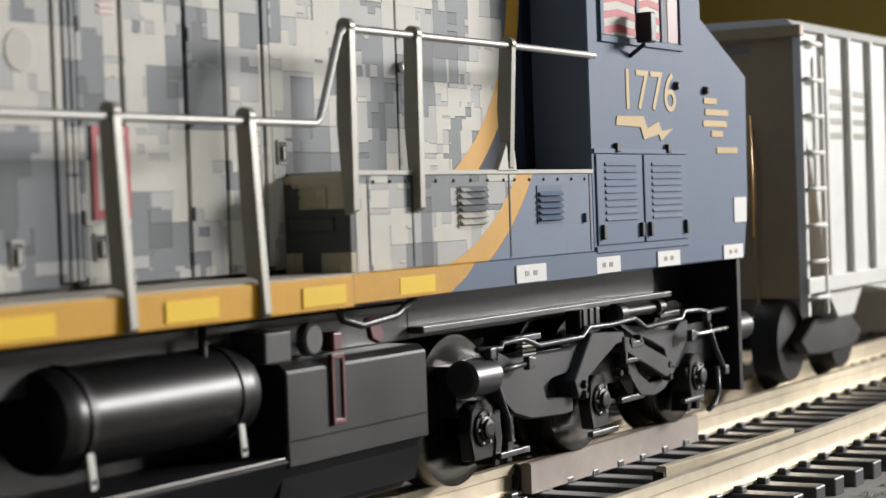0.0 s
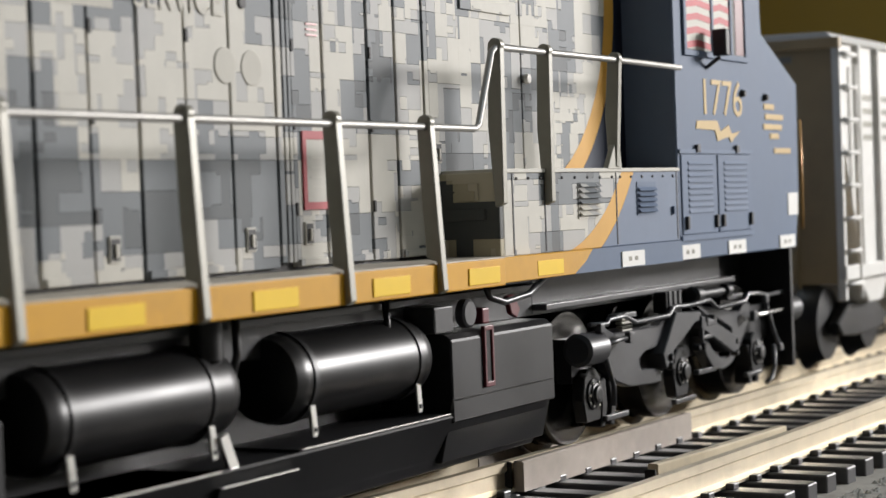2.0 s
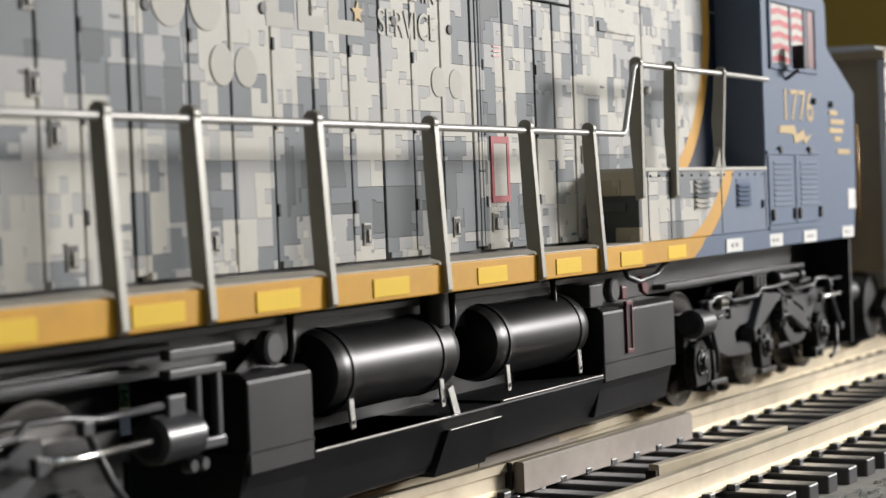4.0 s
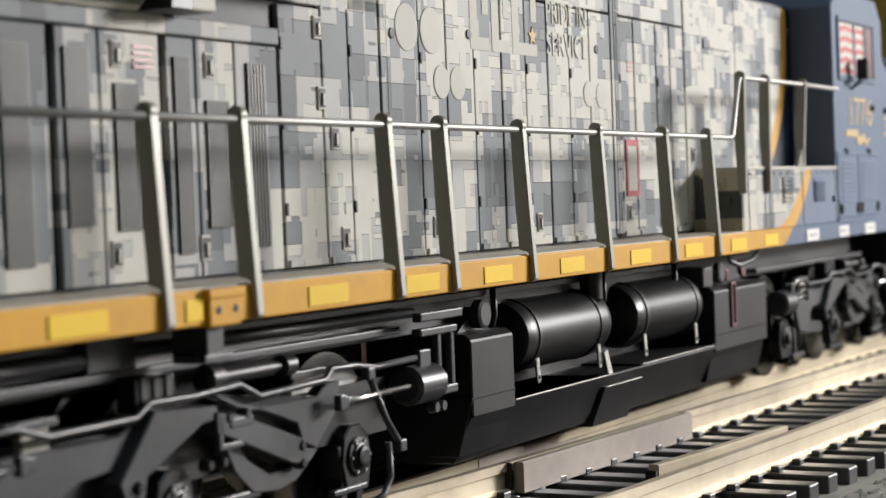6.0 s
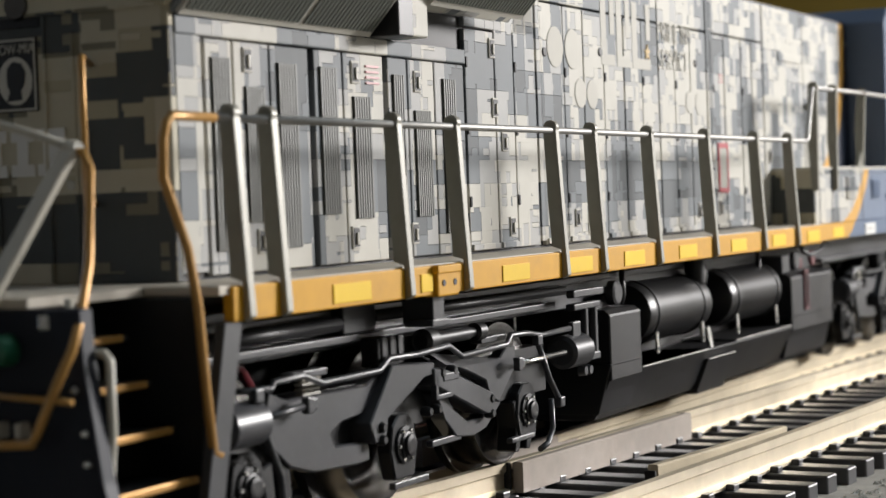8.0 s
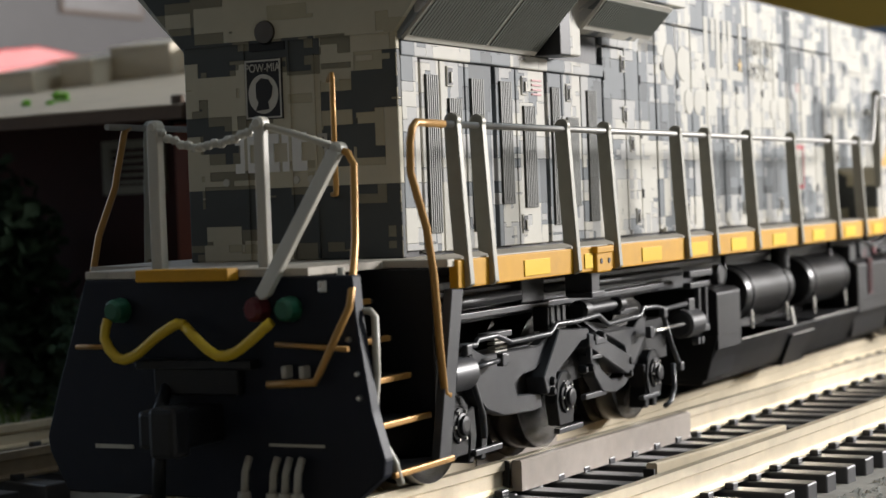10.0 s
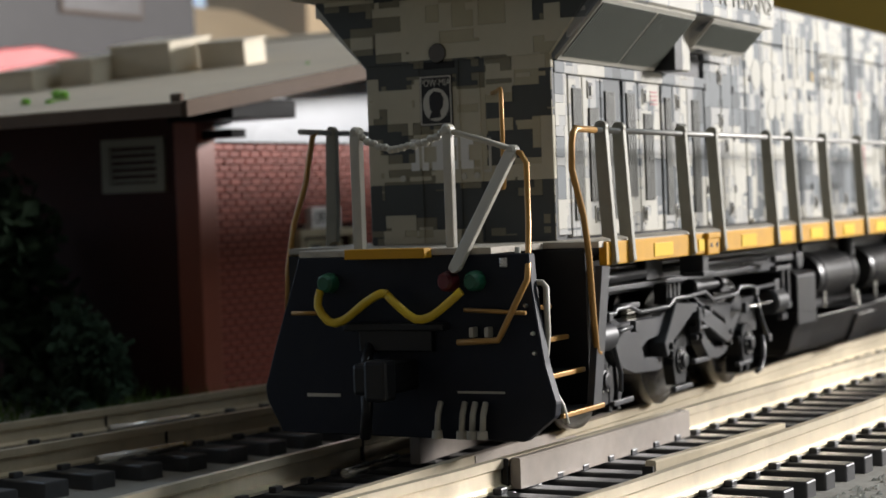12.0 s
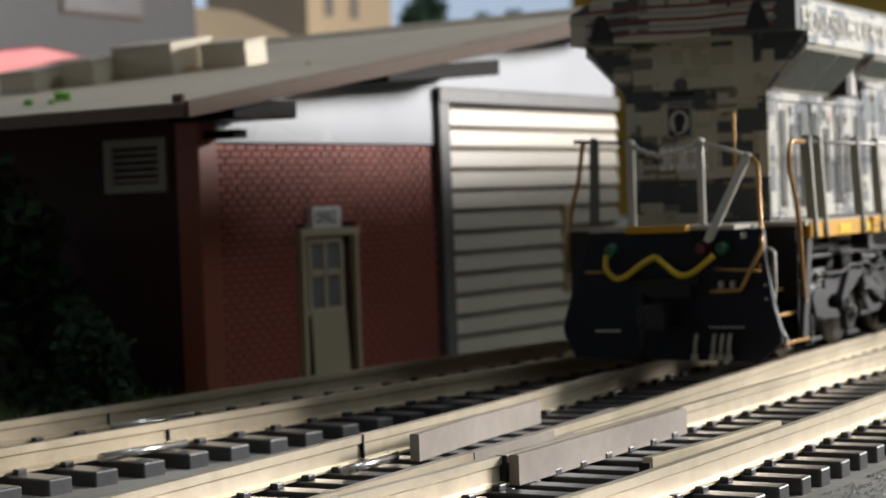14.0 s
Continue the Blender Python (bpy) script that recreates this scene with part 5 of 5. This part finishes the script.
        for x in (x0 + 0.8, x1 - 0.7):
            part("latch", boxes(((x - 0.28, y - 0.5, 19.0), (x + 0.28, y - 0.1, 20.3)), bevel=0.1), SEAM, dr)
    for x in (188.3, 199.4):
        part("hinge", boxes(((x - 0.4, y - 0.4, 26.6), (x + 0.4, y, 27.4)), bevel=0.08), SEAM, d)
    for x0 in (168.4, 183.2, 196.4, 212.4):
        yy = -16.25 if x0 < 183 else y - 0.05
        lb = part("label_strip", boxes(((x0, yy - 0.08, 16.1), (x0 + 5.1, yy + 0.06, 17.5))), WHITE, c, "white label strip with unreadable marks")
        for k in range(2):
            part("label_mark", boxes(((x0 + 1.4 + k * 1.4, yy - 0.1, 16.6), (x0 + 2.1 + k * 1.4, yy - 0.04, 17.0))), POST, lb)
    part("label_strip", boxes(((215.6, y - 0.1, 19.7), (218.9, y + 0.02, 22.2))), WHITE, c, "white label strip")


battery_box_and_cab()


def underframe():
    part("frame_girder", boxes(((14, -11.2, 12.3), (160, 11, 15.9)), ((160, -11.2, 12.3), (206, 11, 15.9)), ((14, -12.0, 14.6), (160, -11, 15.2)), bevel=0.1), FRAME_GREY, loco, "dark grey frame girder")
    for x0, x1 in ((16, 73), (160, 207)):
        part("frame_bar", boxes(((x0, -12.6, 12.75), (x1, -11.1, 13.3)), bevel=0.1), FRAME_GREY, loco)
    part("air_pipe", pipe([(16, -12.8, 14.2), (34, -12.8, 14.25)], 0.55), BLACK, loco, "black frame air pipe")
    part("air_pipe", pipe([(39.5, -12.6, 14.4), (75, -12.6, 14.2)], 0.4), BLACK, loco, "black frame air pipe")
    part("equipment_box", boxes(((34.5, -13, 13.4), (39.3, -11, 15.7)), bevel=0.15), BLACK, loco)
    t = part("fuel_tank", slab([(-14.6, 6.0), (-12.6, 1.6), (12.4, 1.6), (14.4, 6.0)], "x", 80.8, 156.3, 0.15), BLACK, loco, "black fuel tank")
    part("tank_front", slab([(-14.6, 5.4), (-14.6, 11.8), (-14.0, 12.3), (-5, 12.3), (-5, 5.4)], "x", 139.0, 157.0, 0.12), BLACK, t, "black front tank block")
    part("tank_front_slope", slab([(-14.65, 7.3), (-13.4, 2.2), (-5, 2.2), (-5, 7.3)], "x", 138.9, 156.8, 0.08), BLACK, t)
    part("tank_rear", slab([(-14.6, 5.4), (-14.6, 11.5), (-14.0, 12.0), (-5, 12.0), (-5, 5.4)], "x", 80.8, 88.7, 0.12), BLACK, t, "black rear tank block")
    part("tank_rear_slope", slab([(-14.65, 7.0), (-13.2, 2.2), (-5, 2.2), (-5, 7.0)], "x", 80.6, 88.8, 0.08), BLACK, t)
    for x0, x1, z in ((88.7, 108.4, 6.05), (108.4, 117.2, 5.0), (117.6, 138.4, 6.25)):
        part("tank_lip", boxes(((x0, -14.7, z - 0.1), (x1, -14.45, z)), bevel=0.04), WIRE, t, "worn bright tank edge")
        part("tank_shelf", slab([(-14.5, z - 0.05), (-13.0, z - 3.8), (5, z - 3.8), (5, z - 0.05)], "x", x0, x1), BLACK, t)
    part("traction_motor_block", boxes(((21, -5.8, 6.5), (79, 5.8, 17.2)), bevel=0.3), BLACK, loco, "black body between the truck frames")
    part("traction_motor_block", boxes(((157.5, -5.8, 6.5), (212, 5.8, 17.2)), bevel=0.3), BLACK, loco, "black body between the truck frames")
    part("tank_back", boxes(((88, -8.2, 5), (139, -7.6, 12.6))), BLACK, t)
    for x0, x1, bands in ((92.7, 111.9, (95.0, 108.7)), (118.0, 137.3, (120.4, 135.0))):
        z, y, r = 10.75, -11.1, 3.15
        cy = part("air_reservoir", turned(bmesh.new(), (0, y, z), "x", [(x0, 0.4), (x0 + 0.1, r * 0.8), (x0 + 0.35, r * 0.93), (x0 + 1.0, r * 0.985), (x0 + 1.4, r), (x0 + 1.5, r), (x0 + 2.5, r), (x1 - 2.5, r), (x1 - 1.5, r), (x1 - 1.4, r), (x1 - 1.0, r * 0.985), (x1 - 0.35, r * 0.93), (x1 - 0.1, r * 0.8), (x1, 0.4)], 40), TANK, loco, "glossy black air reservoir")
        for bx in bands:
            part("strap", turned(bmesh.new(), (bx, y, z), "x", [(-0.3, r + 0.02), (-0.28, r + 0.12), (0.28, r + 0.12), (0.3, r + 0.02)], 40), BLACK, cy)
            br = part("strap_bracket", slab([(bx - 0.55, 8.9), (bx + 0.1, 8.9), (bx + 0.35, 7.0), (bx + 0.2, 6.7), (bx - 0.3, 6.7)], "y", -14.0, -13.75, 0.05), CHROME, cy, "bright strap bracket")
            part("bracket_hole", turned(bmesh.new(), (bx, -14.0, 7.2), "y", [(-0.08, 0.16), (0.05, 0.18)], 10), SEAM, br)
    part("bright_tab", slab([(108.9, 8.1), (109.7, 8.3), (110.8, 6.0), (109.8, 6.0)], "y", -14.3, -14.0), CHROME, loco, "bright metal tab")
    g = part("fuel_gauge", boxes(((144.1, -14.85, 7.8), (144.4, -14.5, 12.5)), ((145.4, -14.85, 7.8), (145.7, -14.5, 12.5)), ((144.1, -14.85, 12.2), (145.7, -14.5, 12.6)), ((144.1, -14.85, 7.7), (145.7, -14.5, 8.1)), bevel=0.06), DARK_RED, loco, "dark red fuel gauge frame")
    part("gauge_glass", boxes(((144.4, -14.7, 8.1), (145.4, -14.55, 12.2))), TANK, g)
    part("valve_box", boxes(((137.6, -14.0, 12.4), (140.6, -9, 14.5)), bevel=0.15), FRAME_GREY, loco)
    part("filler_cap", turned(bmesh.new(), (142.9, -13.8, 13.7), "y", [(-0.5, 0.95), (-0.35, 1.15), (0.3, 1.15), (0.5, 0.8)], 20), FRAME_GREY, loco, "round filler cap")
    part("red_valve", boxes(((146.2, -13.6, 12.6), (147.4, -12.4, 13.9)), bevel=0.15), DARK_RED, loco, "dark red valve")
    part("red_handle", slab([(150.4, 14.6), (151.6, 14.7), (152.6, 13.4), (152.0, 12.7), (151.0, 13.1)], "y", -13.8, -13.3, 0.08), DARK_RED, loco, "dark red emergency handle")
    part("filler_cap", turned(bmesh.new(), (86.0, -13.0, 13.3), "y", [(-0.5, 0.95), (-0.35, 1.2), (0.4, 1.2)], 20), FRAME_GREY, loco, "round filler cap")
    part("cap_bracket", slab([(82.6, 12.0), (86.0, 13.9), (87.0, 12.0)], "y", -12.5, -11.5), BLACK, loco)
    fr = part("piping_frame", boxes(((72.6, -14.6, 13.6), (79.6, -13.8, 14.3)), ((72.4, -14.7, 12.5), (78.4, -13.8, 13.1)), ((72.6, -14.6, 7.8), (78.4, -13.8, 8.5)), ((75.4, -14.5, 8.4), (76.0, -13.9, 12.6)), ((77.6, -14.5, 8.4), (78.2, -13.9, 12.6)), ((72.6, -14.4, 8.4), (74.4, -13.9, 11.5)), bevel=0.12), FRAME_GREY, loco, "grey bracket frame beside the tank")
    for x in (74.6, 75.8):
        part("bolt", turned(bmesh.new(), (x, -14.3, 7.0), "y", [(-0.4, 0.4), (0.3, 0.5)], 8), FRAME_GREY, fr)
    for x in (89.6, 111.4, 113.6, 133.0):
        part("drop_pipe", pipe([(x, -12.4, 15.9), (x - 0.2, -12.6, 13), (x - 0.6, -12.2, 11.0)], 0.3), BLACK, loco)
    part("relay", turned(bmesh.new(), (109.8, -12.8, 14.2), "z", [(-1.6, 0.7), (-1.2, 1.1), (1.2, 1.1), (1.5, 0.6)], 12), BLACK, loco)
    part("vent_pipe", pipe([(147.0, -13.4, 15.9), (147.2, -13.8, 14.7), (149.0, -14.2, 14.2), (153.5, -14.2, 14.6), (157, -14.2, 16.0)], 0.28), FRAME_GREY, loco, "bent grey vent pipe")
    part("red_wire", pipe([(24, -9.5, 12.8), (27, -9, 11.8), (30, -8, 10)], 0.35), DARK_RED, loco, "dark red wire")


underframe()


def truck(x0):
    bm = bmesh.new()
    ya, yb = -13.7, -12.6
    for o in ([(23.2, 10.6), (25.5, 9.8), (29.5, 9.8), (36.2, 9.7), (38.6, 10.5), (37.0, 8.4), (35.4, 7.7), (32.6, 7.5), (31.0, 6.9), (31.5, 5.9), (36.3, 5.6), (36.4, 4.3), (34.8, 4.2), (28.7, 4.5), (25.6, 5.3), (23.6, 6.7), (22.4, 8.0)],):
        prism(bm, o, "y", ya, yb, 0.12)
    side = part("truck_sideframe", bm, FRAME_GREY, loco, "dark grey cast truck sideframe")
    for o, k in (([(35.2, 7.0), (35.9, 5.5), (37.6, 5.9), (37.9, 7.1), (43.8, 9.5), (45.4, 9.6), (45.4, 10.5), (41.9, 10.7), (38.8, 10.9), (38.2, 10.2)], 0.8), ([(45.0, 10.1), (47.4, 9.7), (55.3, 7.1), (55.5, 6.2), (55.0, 5.5), (53.8, 5.6), (45.0, 8.8)], 1.0),
                 ([(47.8, 10.5), (49.8, 9.7), (58.7, 9.6), (60.1, 10.4), (61.8, 10.4), (61.6, 8.5), (58.3, 6.0), (56.6, 6.7), (56.0, 8.0), (53.0, 9.0)], 0.0), ([(46.8, 7.9), (48.0, 5.8), (50.0, 4.2), (53.0, 3.9), (55.4, 4.3), (58.3, 6.0), (56.4, 6.3), (54.5, 5.2), (52.0, 5.2), (49.6, 6.4), (48.4, 7.8)], 0.2)):
        part("arm", slab(o, "y", ya - k, yb, 0.1), FRAME_GREY, side)
    part("inner_frame", boxes(((18, -12.7, 5.8), (70, -10.8, 9.8))), BLACK, side)
    part("equalizer_rod", pipe([(18.7, -14.3, 11.1), (22.6, -14.3, 10.9), (22.9, -14.3, 11.3), (26.5, -14.3, 11.35), (29.1, -14.3, 10.6), (37.2, -14.3, 10.65), (38.6, -14.3, 11.4), (43.0, -14.3, 11.3), (48.2, -14.3, 11.5), (50.5, -14.3, 10.5), (58.8, -14.3, 10.7), (59.6, -14.3, 11.4), (63.0, -14.3, 11.3), (65.9, -14.3, 10.9), (72.0, -14.3, 11.0)], 0.24), FRAME_GREY, side)
    for bx in (28.6, 57.8):
        part("spring_seat", boxes(((bx - 2.2, -13.6, 11.0), (bx + 2.4, -12.6, 11.5)), bevel=0.08), FRAME_GREY, side)
    part("coil", boxes(*[((28.0, -13.4, 9.7 + k * 0.36), (30.4, -12.7, 9.92 + k * 0.36)) for k in range(4)], bevel=0.05), PALE_POST, side, "pale coil spring")
    part("rib_block", boxes(((37.8, -13.9, 10.8), (41.8, -12.4, 12.9)), bevel=0.12), BLACK, side)
    for k in range(3):
        part("rib", boxes(((38.2 + k * 1.25, -14.05, 11.0), (38.8 + k * 1.25, -13.8, 12.95)), bevel=0.06), FRAME_GREY, side)
    for bx, bz in ((54.9, 6.7), (54.9, 5.5), (46.4, 9.6), (48.4, 9.6), (44.0, 6.9), (45.6, 6.9), (36.8, 6.6), (36.8, 5.7)):
        part("bolt", turned(bmesh.new(), (bx, -14.5, bz), "y", [(-0.35, 0.28), (-0.1, 0.42), (0.4, 0.42)], 8), BLACK, side)
    part("clamp", boxes(((46.4, -14.8, 8.9), (49.0, -14.2, 9.5)), ((45.4, -14.7, 7.6), (48.0, -14.2, 8.0)), ((45.2, -14.7, 7.6), (45.7, -14.2, 9.8)), bevel=0.08), FRAME_GREY, side)
    part("damper", turned(bmesh.new(), (0, -13.6, 12.1), "x", [(45.0, 0.6), (45.3, 0.95), (46.6, 0.95), (46.9, 0.55), (53.0, 0.55), (53.2, 0.4), (54.0, 0.4), (54.2, 0.75), (55.4, 0.75), (55.6, 0.4)], 14), BLACK, side, "black damper cylinder")
    for bx, rr in ((19.2, 1.5), (73.4, 1.5)):
        part("brake_cylinder", turned(bmesh.new(), (bx, -13.8, 8.9), "x", [(-2.2, rr * 0.75), (-2.0, rr), (1.9, rr), (2.2, rr * 0.85), (2.25, rr * 0.3), (2.9, rr * 0.25)], 26), FRAME_GREY, side, "grey brake cylinder")
    part("brake_rod", pipe([(21.4, -14.6, 9.1), (24.0, -14.7, 9.3), (26.9, -14.7, 9.4)], 0.24), FRAME_GREY, side)
    for bx, bz in ((26.6, 9.4), (60.2, 9.0)):
        part("clevis", boxes(((bx - 0.7, -15.1, bz - 0.55), (bx + 0.1, -14.5, bz + 0.55)), ((bx + 0.1, -15.0, bz - 0.4), (bx + 0.7, -14.6, bz + 0.4)), bevel=0.1), FRAME_GREY, side)
    part("brake_rod", pipe([(60.2, -14.6, 9.0), (64, -14.6, 9.0), (70.6, -14.4, 9.0)], 0.24), CHROME, side)
    for pts in ([(20.3, -14.5, 10.9), (21.5, -14.6, 7.7), (22.9, -14.6, 5.2), (23.3, -14.4, 3.4)], [(64.3, -14.5, 10.8), (66.6, -14.6, 7.1), (68.9, -14.6, 4.7)], [(67.2, -14.4, 5.3), (67.4, -14.4, 2.8), (66.3, -14.4, 1.6), (64.6, -14.4, 1.3)]):
        part("hanger", pipe(pts, 0.26), FRAME_GREY, side)
    for bx in (23.2, 25.3, 62.4, 64.6):
        part("brake_shoe", slab([(bx - 0.8, 5.6), (bx + 0.6, 5.9), (bx + 0.9, 3.4), (bx + 0.2, 1.3), (bx - 0.7, 1.4), (bx - 0.3, 3.4)], "y", -13.4, -11.6, 0.12), BLACK, side)
    for bx, bz in ((20.3, 10.7), (64.3, 10.6), (68.6, 4.9)):
        part("pin_boss", boxes(((bx - 0.5, -14.95, bz - 0.45), (bx + 0.5, -14.3, bz + 0.45)), bevel=0.12), FRAME_GREY, side)
    part("sand_pipe", pipe([(18.6, -13.4, 6.6), (21.4, -13.4, 6.2), (22.2, -13.2, 4.6)], 0.22), FRAME_GREY, side)
    part("tie_bar", boxes(((40.2, -13.6, 1.5), (45.6, -13.0, 2.0)), ((46, -13.8, 3.9), (51, -13.2, 4.4)), ((60.4, -13.8, 2.3), (65, -13.2, 2.7)), ((23, -13.8, 1.9), (28, -13.3, 2.4)), bevel=0.08), FRAME_GREY, side)
    for bx in (20.5, 41.8, 64.0):
        j = part("journal_box", slab([(bx - 1.5, 2.2), (bx - 2.1, 4.4), (bx - 1.7, 6.2), (bx - 0.7, 7.0), (bx + 0.7, 7.0), (bx + 1.7, 6.2), (bx + 2.1, 4.4), (bx + 1.5, 2.2)], "y", -13.6, -12.4, 0.12), BLACK, side)
        part("journal_cap", turned(bmesh.new(), (bx, -13.6, 4.7), "y", [(-0.75, 0.5), (-0.7, 0.75), (-0.45, 0.8), (-0.4, 1.0), (-0.25, 1.05), (-0.2, 1.4), (0.2, 1.45)], 22), BLACK, j)
        for k in range(6):
            a = k * math.tau / 6
            part("cap_bolt", turned(bmesh.new(), (bx + 1.2 * math.cos(a), -13.8, 4.7 + 1.2 * math.sin(a)), "y", [(-0.2, 0.14), (0.1, 0.16)], 6), CHROME, j)
    far = part("truck_far_side", boxes(((20, 9.6, 3.8), (68, 11.0, 10.6)), bevel=0.3), BLACK, loco)
    for o in [side] + list(side.children_recursive) + [far]:
        o.data.transform(Matrix.Translation((x0 * MM, 0, 0)))
    return side


truck(0.0)
truck(146.4)

AXLES = (20.5, 42.3, 64.0, 166.9, 188.7, 210.4)
WHEELS = []
bm = bmesh.new()
turned(bm, (0, 0, 0), "y", [(-11.4, 1.2), (-11.2, 2.6), (-10.9, 4.4), (-11.1, 5.2), (-11.1, 6.05), (-8.3, 6.15), (-8.2, 6.9), (-7.4, 6.9), (-7.3, 4.6), (-7.6, 2.4), (-6.5, 1.3), (6.5, 1.3), (7.6, 2.4), (7.3, 4.6), (7.4, 6.9), (8.2, 6.9), (8.3, 6.15), (11.1, 6.05), (11.1, 5.2), (10.9, 4.4), (11.2, 2.6), (11.4, 1.2)], 40)
for k in range(5):
    a = k * math.tau / 5
    for s in (-1, 1):
        turned(bm, (3.4 * math.cos(a), s * 11.0, 3.4 * math.sin(a)), "y", [(-0.12, 0.4), (0.12, 0.4)], 8)
wheel_me = mesh_of("wheelset", bm, WHEEL)
for x in AXLES:
    w = new("wheelset", wheel_me)
    w.parent = loco
    w.matrix_basis = pose(x * MM, 0, 6.1 * MM)
    tagged(w, "blackened metal wheel pair on an axle")
    WHEELS.append((w, x))


# ---- hopper wagon ahead of the locomotive (the same space) ----
def hopper():
    h = thing("hopper_wagon", "light grey covered hopper wagon coupled to the locomotive", "wagon")
    x0, x1, ya, yb = 239.6, 396.0, -14.9, 13.6
    body = part("body", slab([(x0 + 9, 12), (x0 + 1.2, 31), (x0 + 1.2, 41.0), (x1, 41.0), (x1, 14), (x0 + 40, 9)], "y", ya + 0.5, yb, 0.15), HOPPER, h, "light grey hopper body")
    part("end_sheet", slab([(ya + 0.6, 10.5), (ya + 0.6, 40.6), (yb, 40.6), (yb, 10.5)], "x", x0 + 1.0, x0 + 1.8), HOPPER_END, h, "end sheet with shade put into its tan colour")
    part("roof", slab([(ya - 0.2, 40.6), (ya + 1.5, 41.9), (yb - 1.5, 42.3), (yb + 0.2, 40.6)], "x", x0 - 0.4, x1 + 0.4, 0.1), HOPPER, h)
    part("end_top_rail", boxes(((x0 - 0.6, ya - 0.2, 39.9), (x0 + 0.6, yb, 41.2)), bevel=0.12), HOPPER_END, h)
    part("corner_post", boxes(((x0, ya, 8.5), (x0 + 1.0, ya + 1.0, 40.6)), bevel=0.1), HOPPER, h)
    part("side_sill", boxes(((x0, ya - 0.2, 11.0), (x1, ya + 0.9, 12.8)), bevel=0.12), HOPPER, h)
    for k in range(12):
        x = x0 + 7.5 + k * 8.4
        part("side_rib", boxes(((x, ya - 0.25, 12.6), (x + 1.0, ya + 0.7, 40.6)), bevel=0.12), HOPPER, h)
    lad = part("ladder", boxes(((x0 + 5.6, ya - 0.4, 8.5), (x0 + 6.1, ya + 0.1, 38)), bevel=0.06), HOPPER, h)
    for k in range(8):
        part("rung", pipe([(x0 + 0.4, ya - 0.3, 10.5 + k * 4.1), (x0 + 5.9, ya - 0.3, 10.5 + k * 4.1)], 0.28, 6), HOPPER, lad)
    for k in range(4):
        part("data_bar", boxes(((x0 + 9, ya + 0.4, 28.6 + k * 1.7), (x0 + 15, ya + 0.55, 29.3 + k * 1.7))), POST, h, "dark data lines too small to read")
        part("data_bar", boxes(((x0 + 17.5, ya + 0.4, 28.6 + k * 1.7), (x0 + 24, ya + 0.55, 29.3 + k * 1.7))), POST, h, "dark data lines too small to read")
    part("end_bar", boxes(((x0 + 0.85, -8.5, 38.4), (x0 + 1.1, -1, 39.2))), POST, h, "dark end marks too small to read")
    for s in (-1, 1):
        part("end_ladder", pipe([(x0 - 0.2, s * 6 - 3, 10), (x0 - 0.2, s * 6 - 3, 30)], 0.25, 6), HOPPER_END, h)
    part("chute", slab([(x0 + 44, 12), (x0 + 50, 3.0), (x0 + 58, 3.0), (x0 + 66, 12)], "y", -11, 9, 0.2), HOPPER, h)
    part("bearing_bolster", slab([(x0 + 8, 12), (x0 + 13, 7.5), (x0 + 19, 7.5), (x0 + 24, 12)], "y", ya + 1, yb - 1, 0.2), HOPPER, h)
    for cx in (x0 + 16, x1 - 16):
        f = part("truck_sideframe", slab([(cx - 11, 5.2), (cx - 6, 7.6), (cx + 6, 7.6), (cx + 11, 5.2), (cx + 9, 3.6), (cx + 3.5, 3.2), (cx - 3.5, 3.2), (cx - 9, 3.6)], "y", -12.2, -10.6, 0.2), BLACK, h, "black wagon truck sideframe")
        for wx in (cx - 9, cx + 9):
            part("wheel", turned(bmesh.new(), (wx, 0, 5.2), "y", [(-10.4, 1.0), (-10.2, 4.6), (-8.3, 5.2), (-7.5, 5.9), (-7.4, 1.2), (7.4, 1.2), (7.5, 5.9), (8.3, 5.2), (10.2, 4.6)], 28), BLACK, f)
    part("coupler", boxes(((216, -2.6, 5.6), (x0 + 4, 0.2, 8.0)), ((222, -3.4, 5.0), (226, 1.0, 8.8)), bevel=0.3), BLACK, h, "black knuckle coupler")
    part("brake_hose", pipe([(x0 + 1, -4, 9), (x0 - 5, -5, 4.5), (x0 - 10, -4.5, 3.6), (x0 - 14, -4.4, 7)], 0.45), BRASS, h, "tan brake hose")
    part("brake_wheel", turned(bmesh.new(), (x0 - 1.4, -3, 26), "x", [(-0.3, 2.6), (0.3, 2.8)], 20), HOPPER_END, h)
    return h


wagon = hopper()


def travelled(t):
    """How far the locomotive has gone at t seconds, and its pose."""
    for (t0, xa, ya, aa), (t1, xb, yb, ab) in zip(LOCO_WAY, LOCO_WAY[1:]):
        if t <= t1:
            k = (t - t0) / (t1 - t0)
            return xa + (xb - xa) * k
    return LOCO_WAY[-1][1]


def motions():
    way = [(t, pose(x, y, 0, 0, 0, a)) for t, x, y, a in LOCO_WAY]
    walk(loco, way)
    walk(wagon, way)
    steps = [i * 0.2 for i in range(71)]
    for w, x in WHEELS:
        walk(w, [(t, pose(x * MM, 0, 6.1 * MM, 0, math.degrees((travelled(t) - travelled(0)) / 0.0061), 0)) for t in steps])


motions()
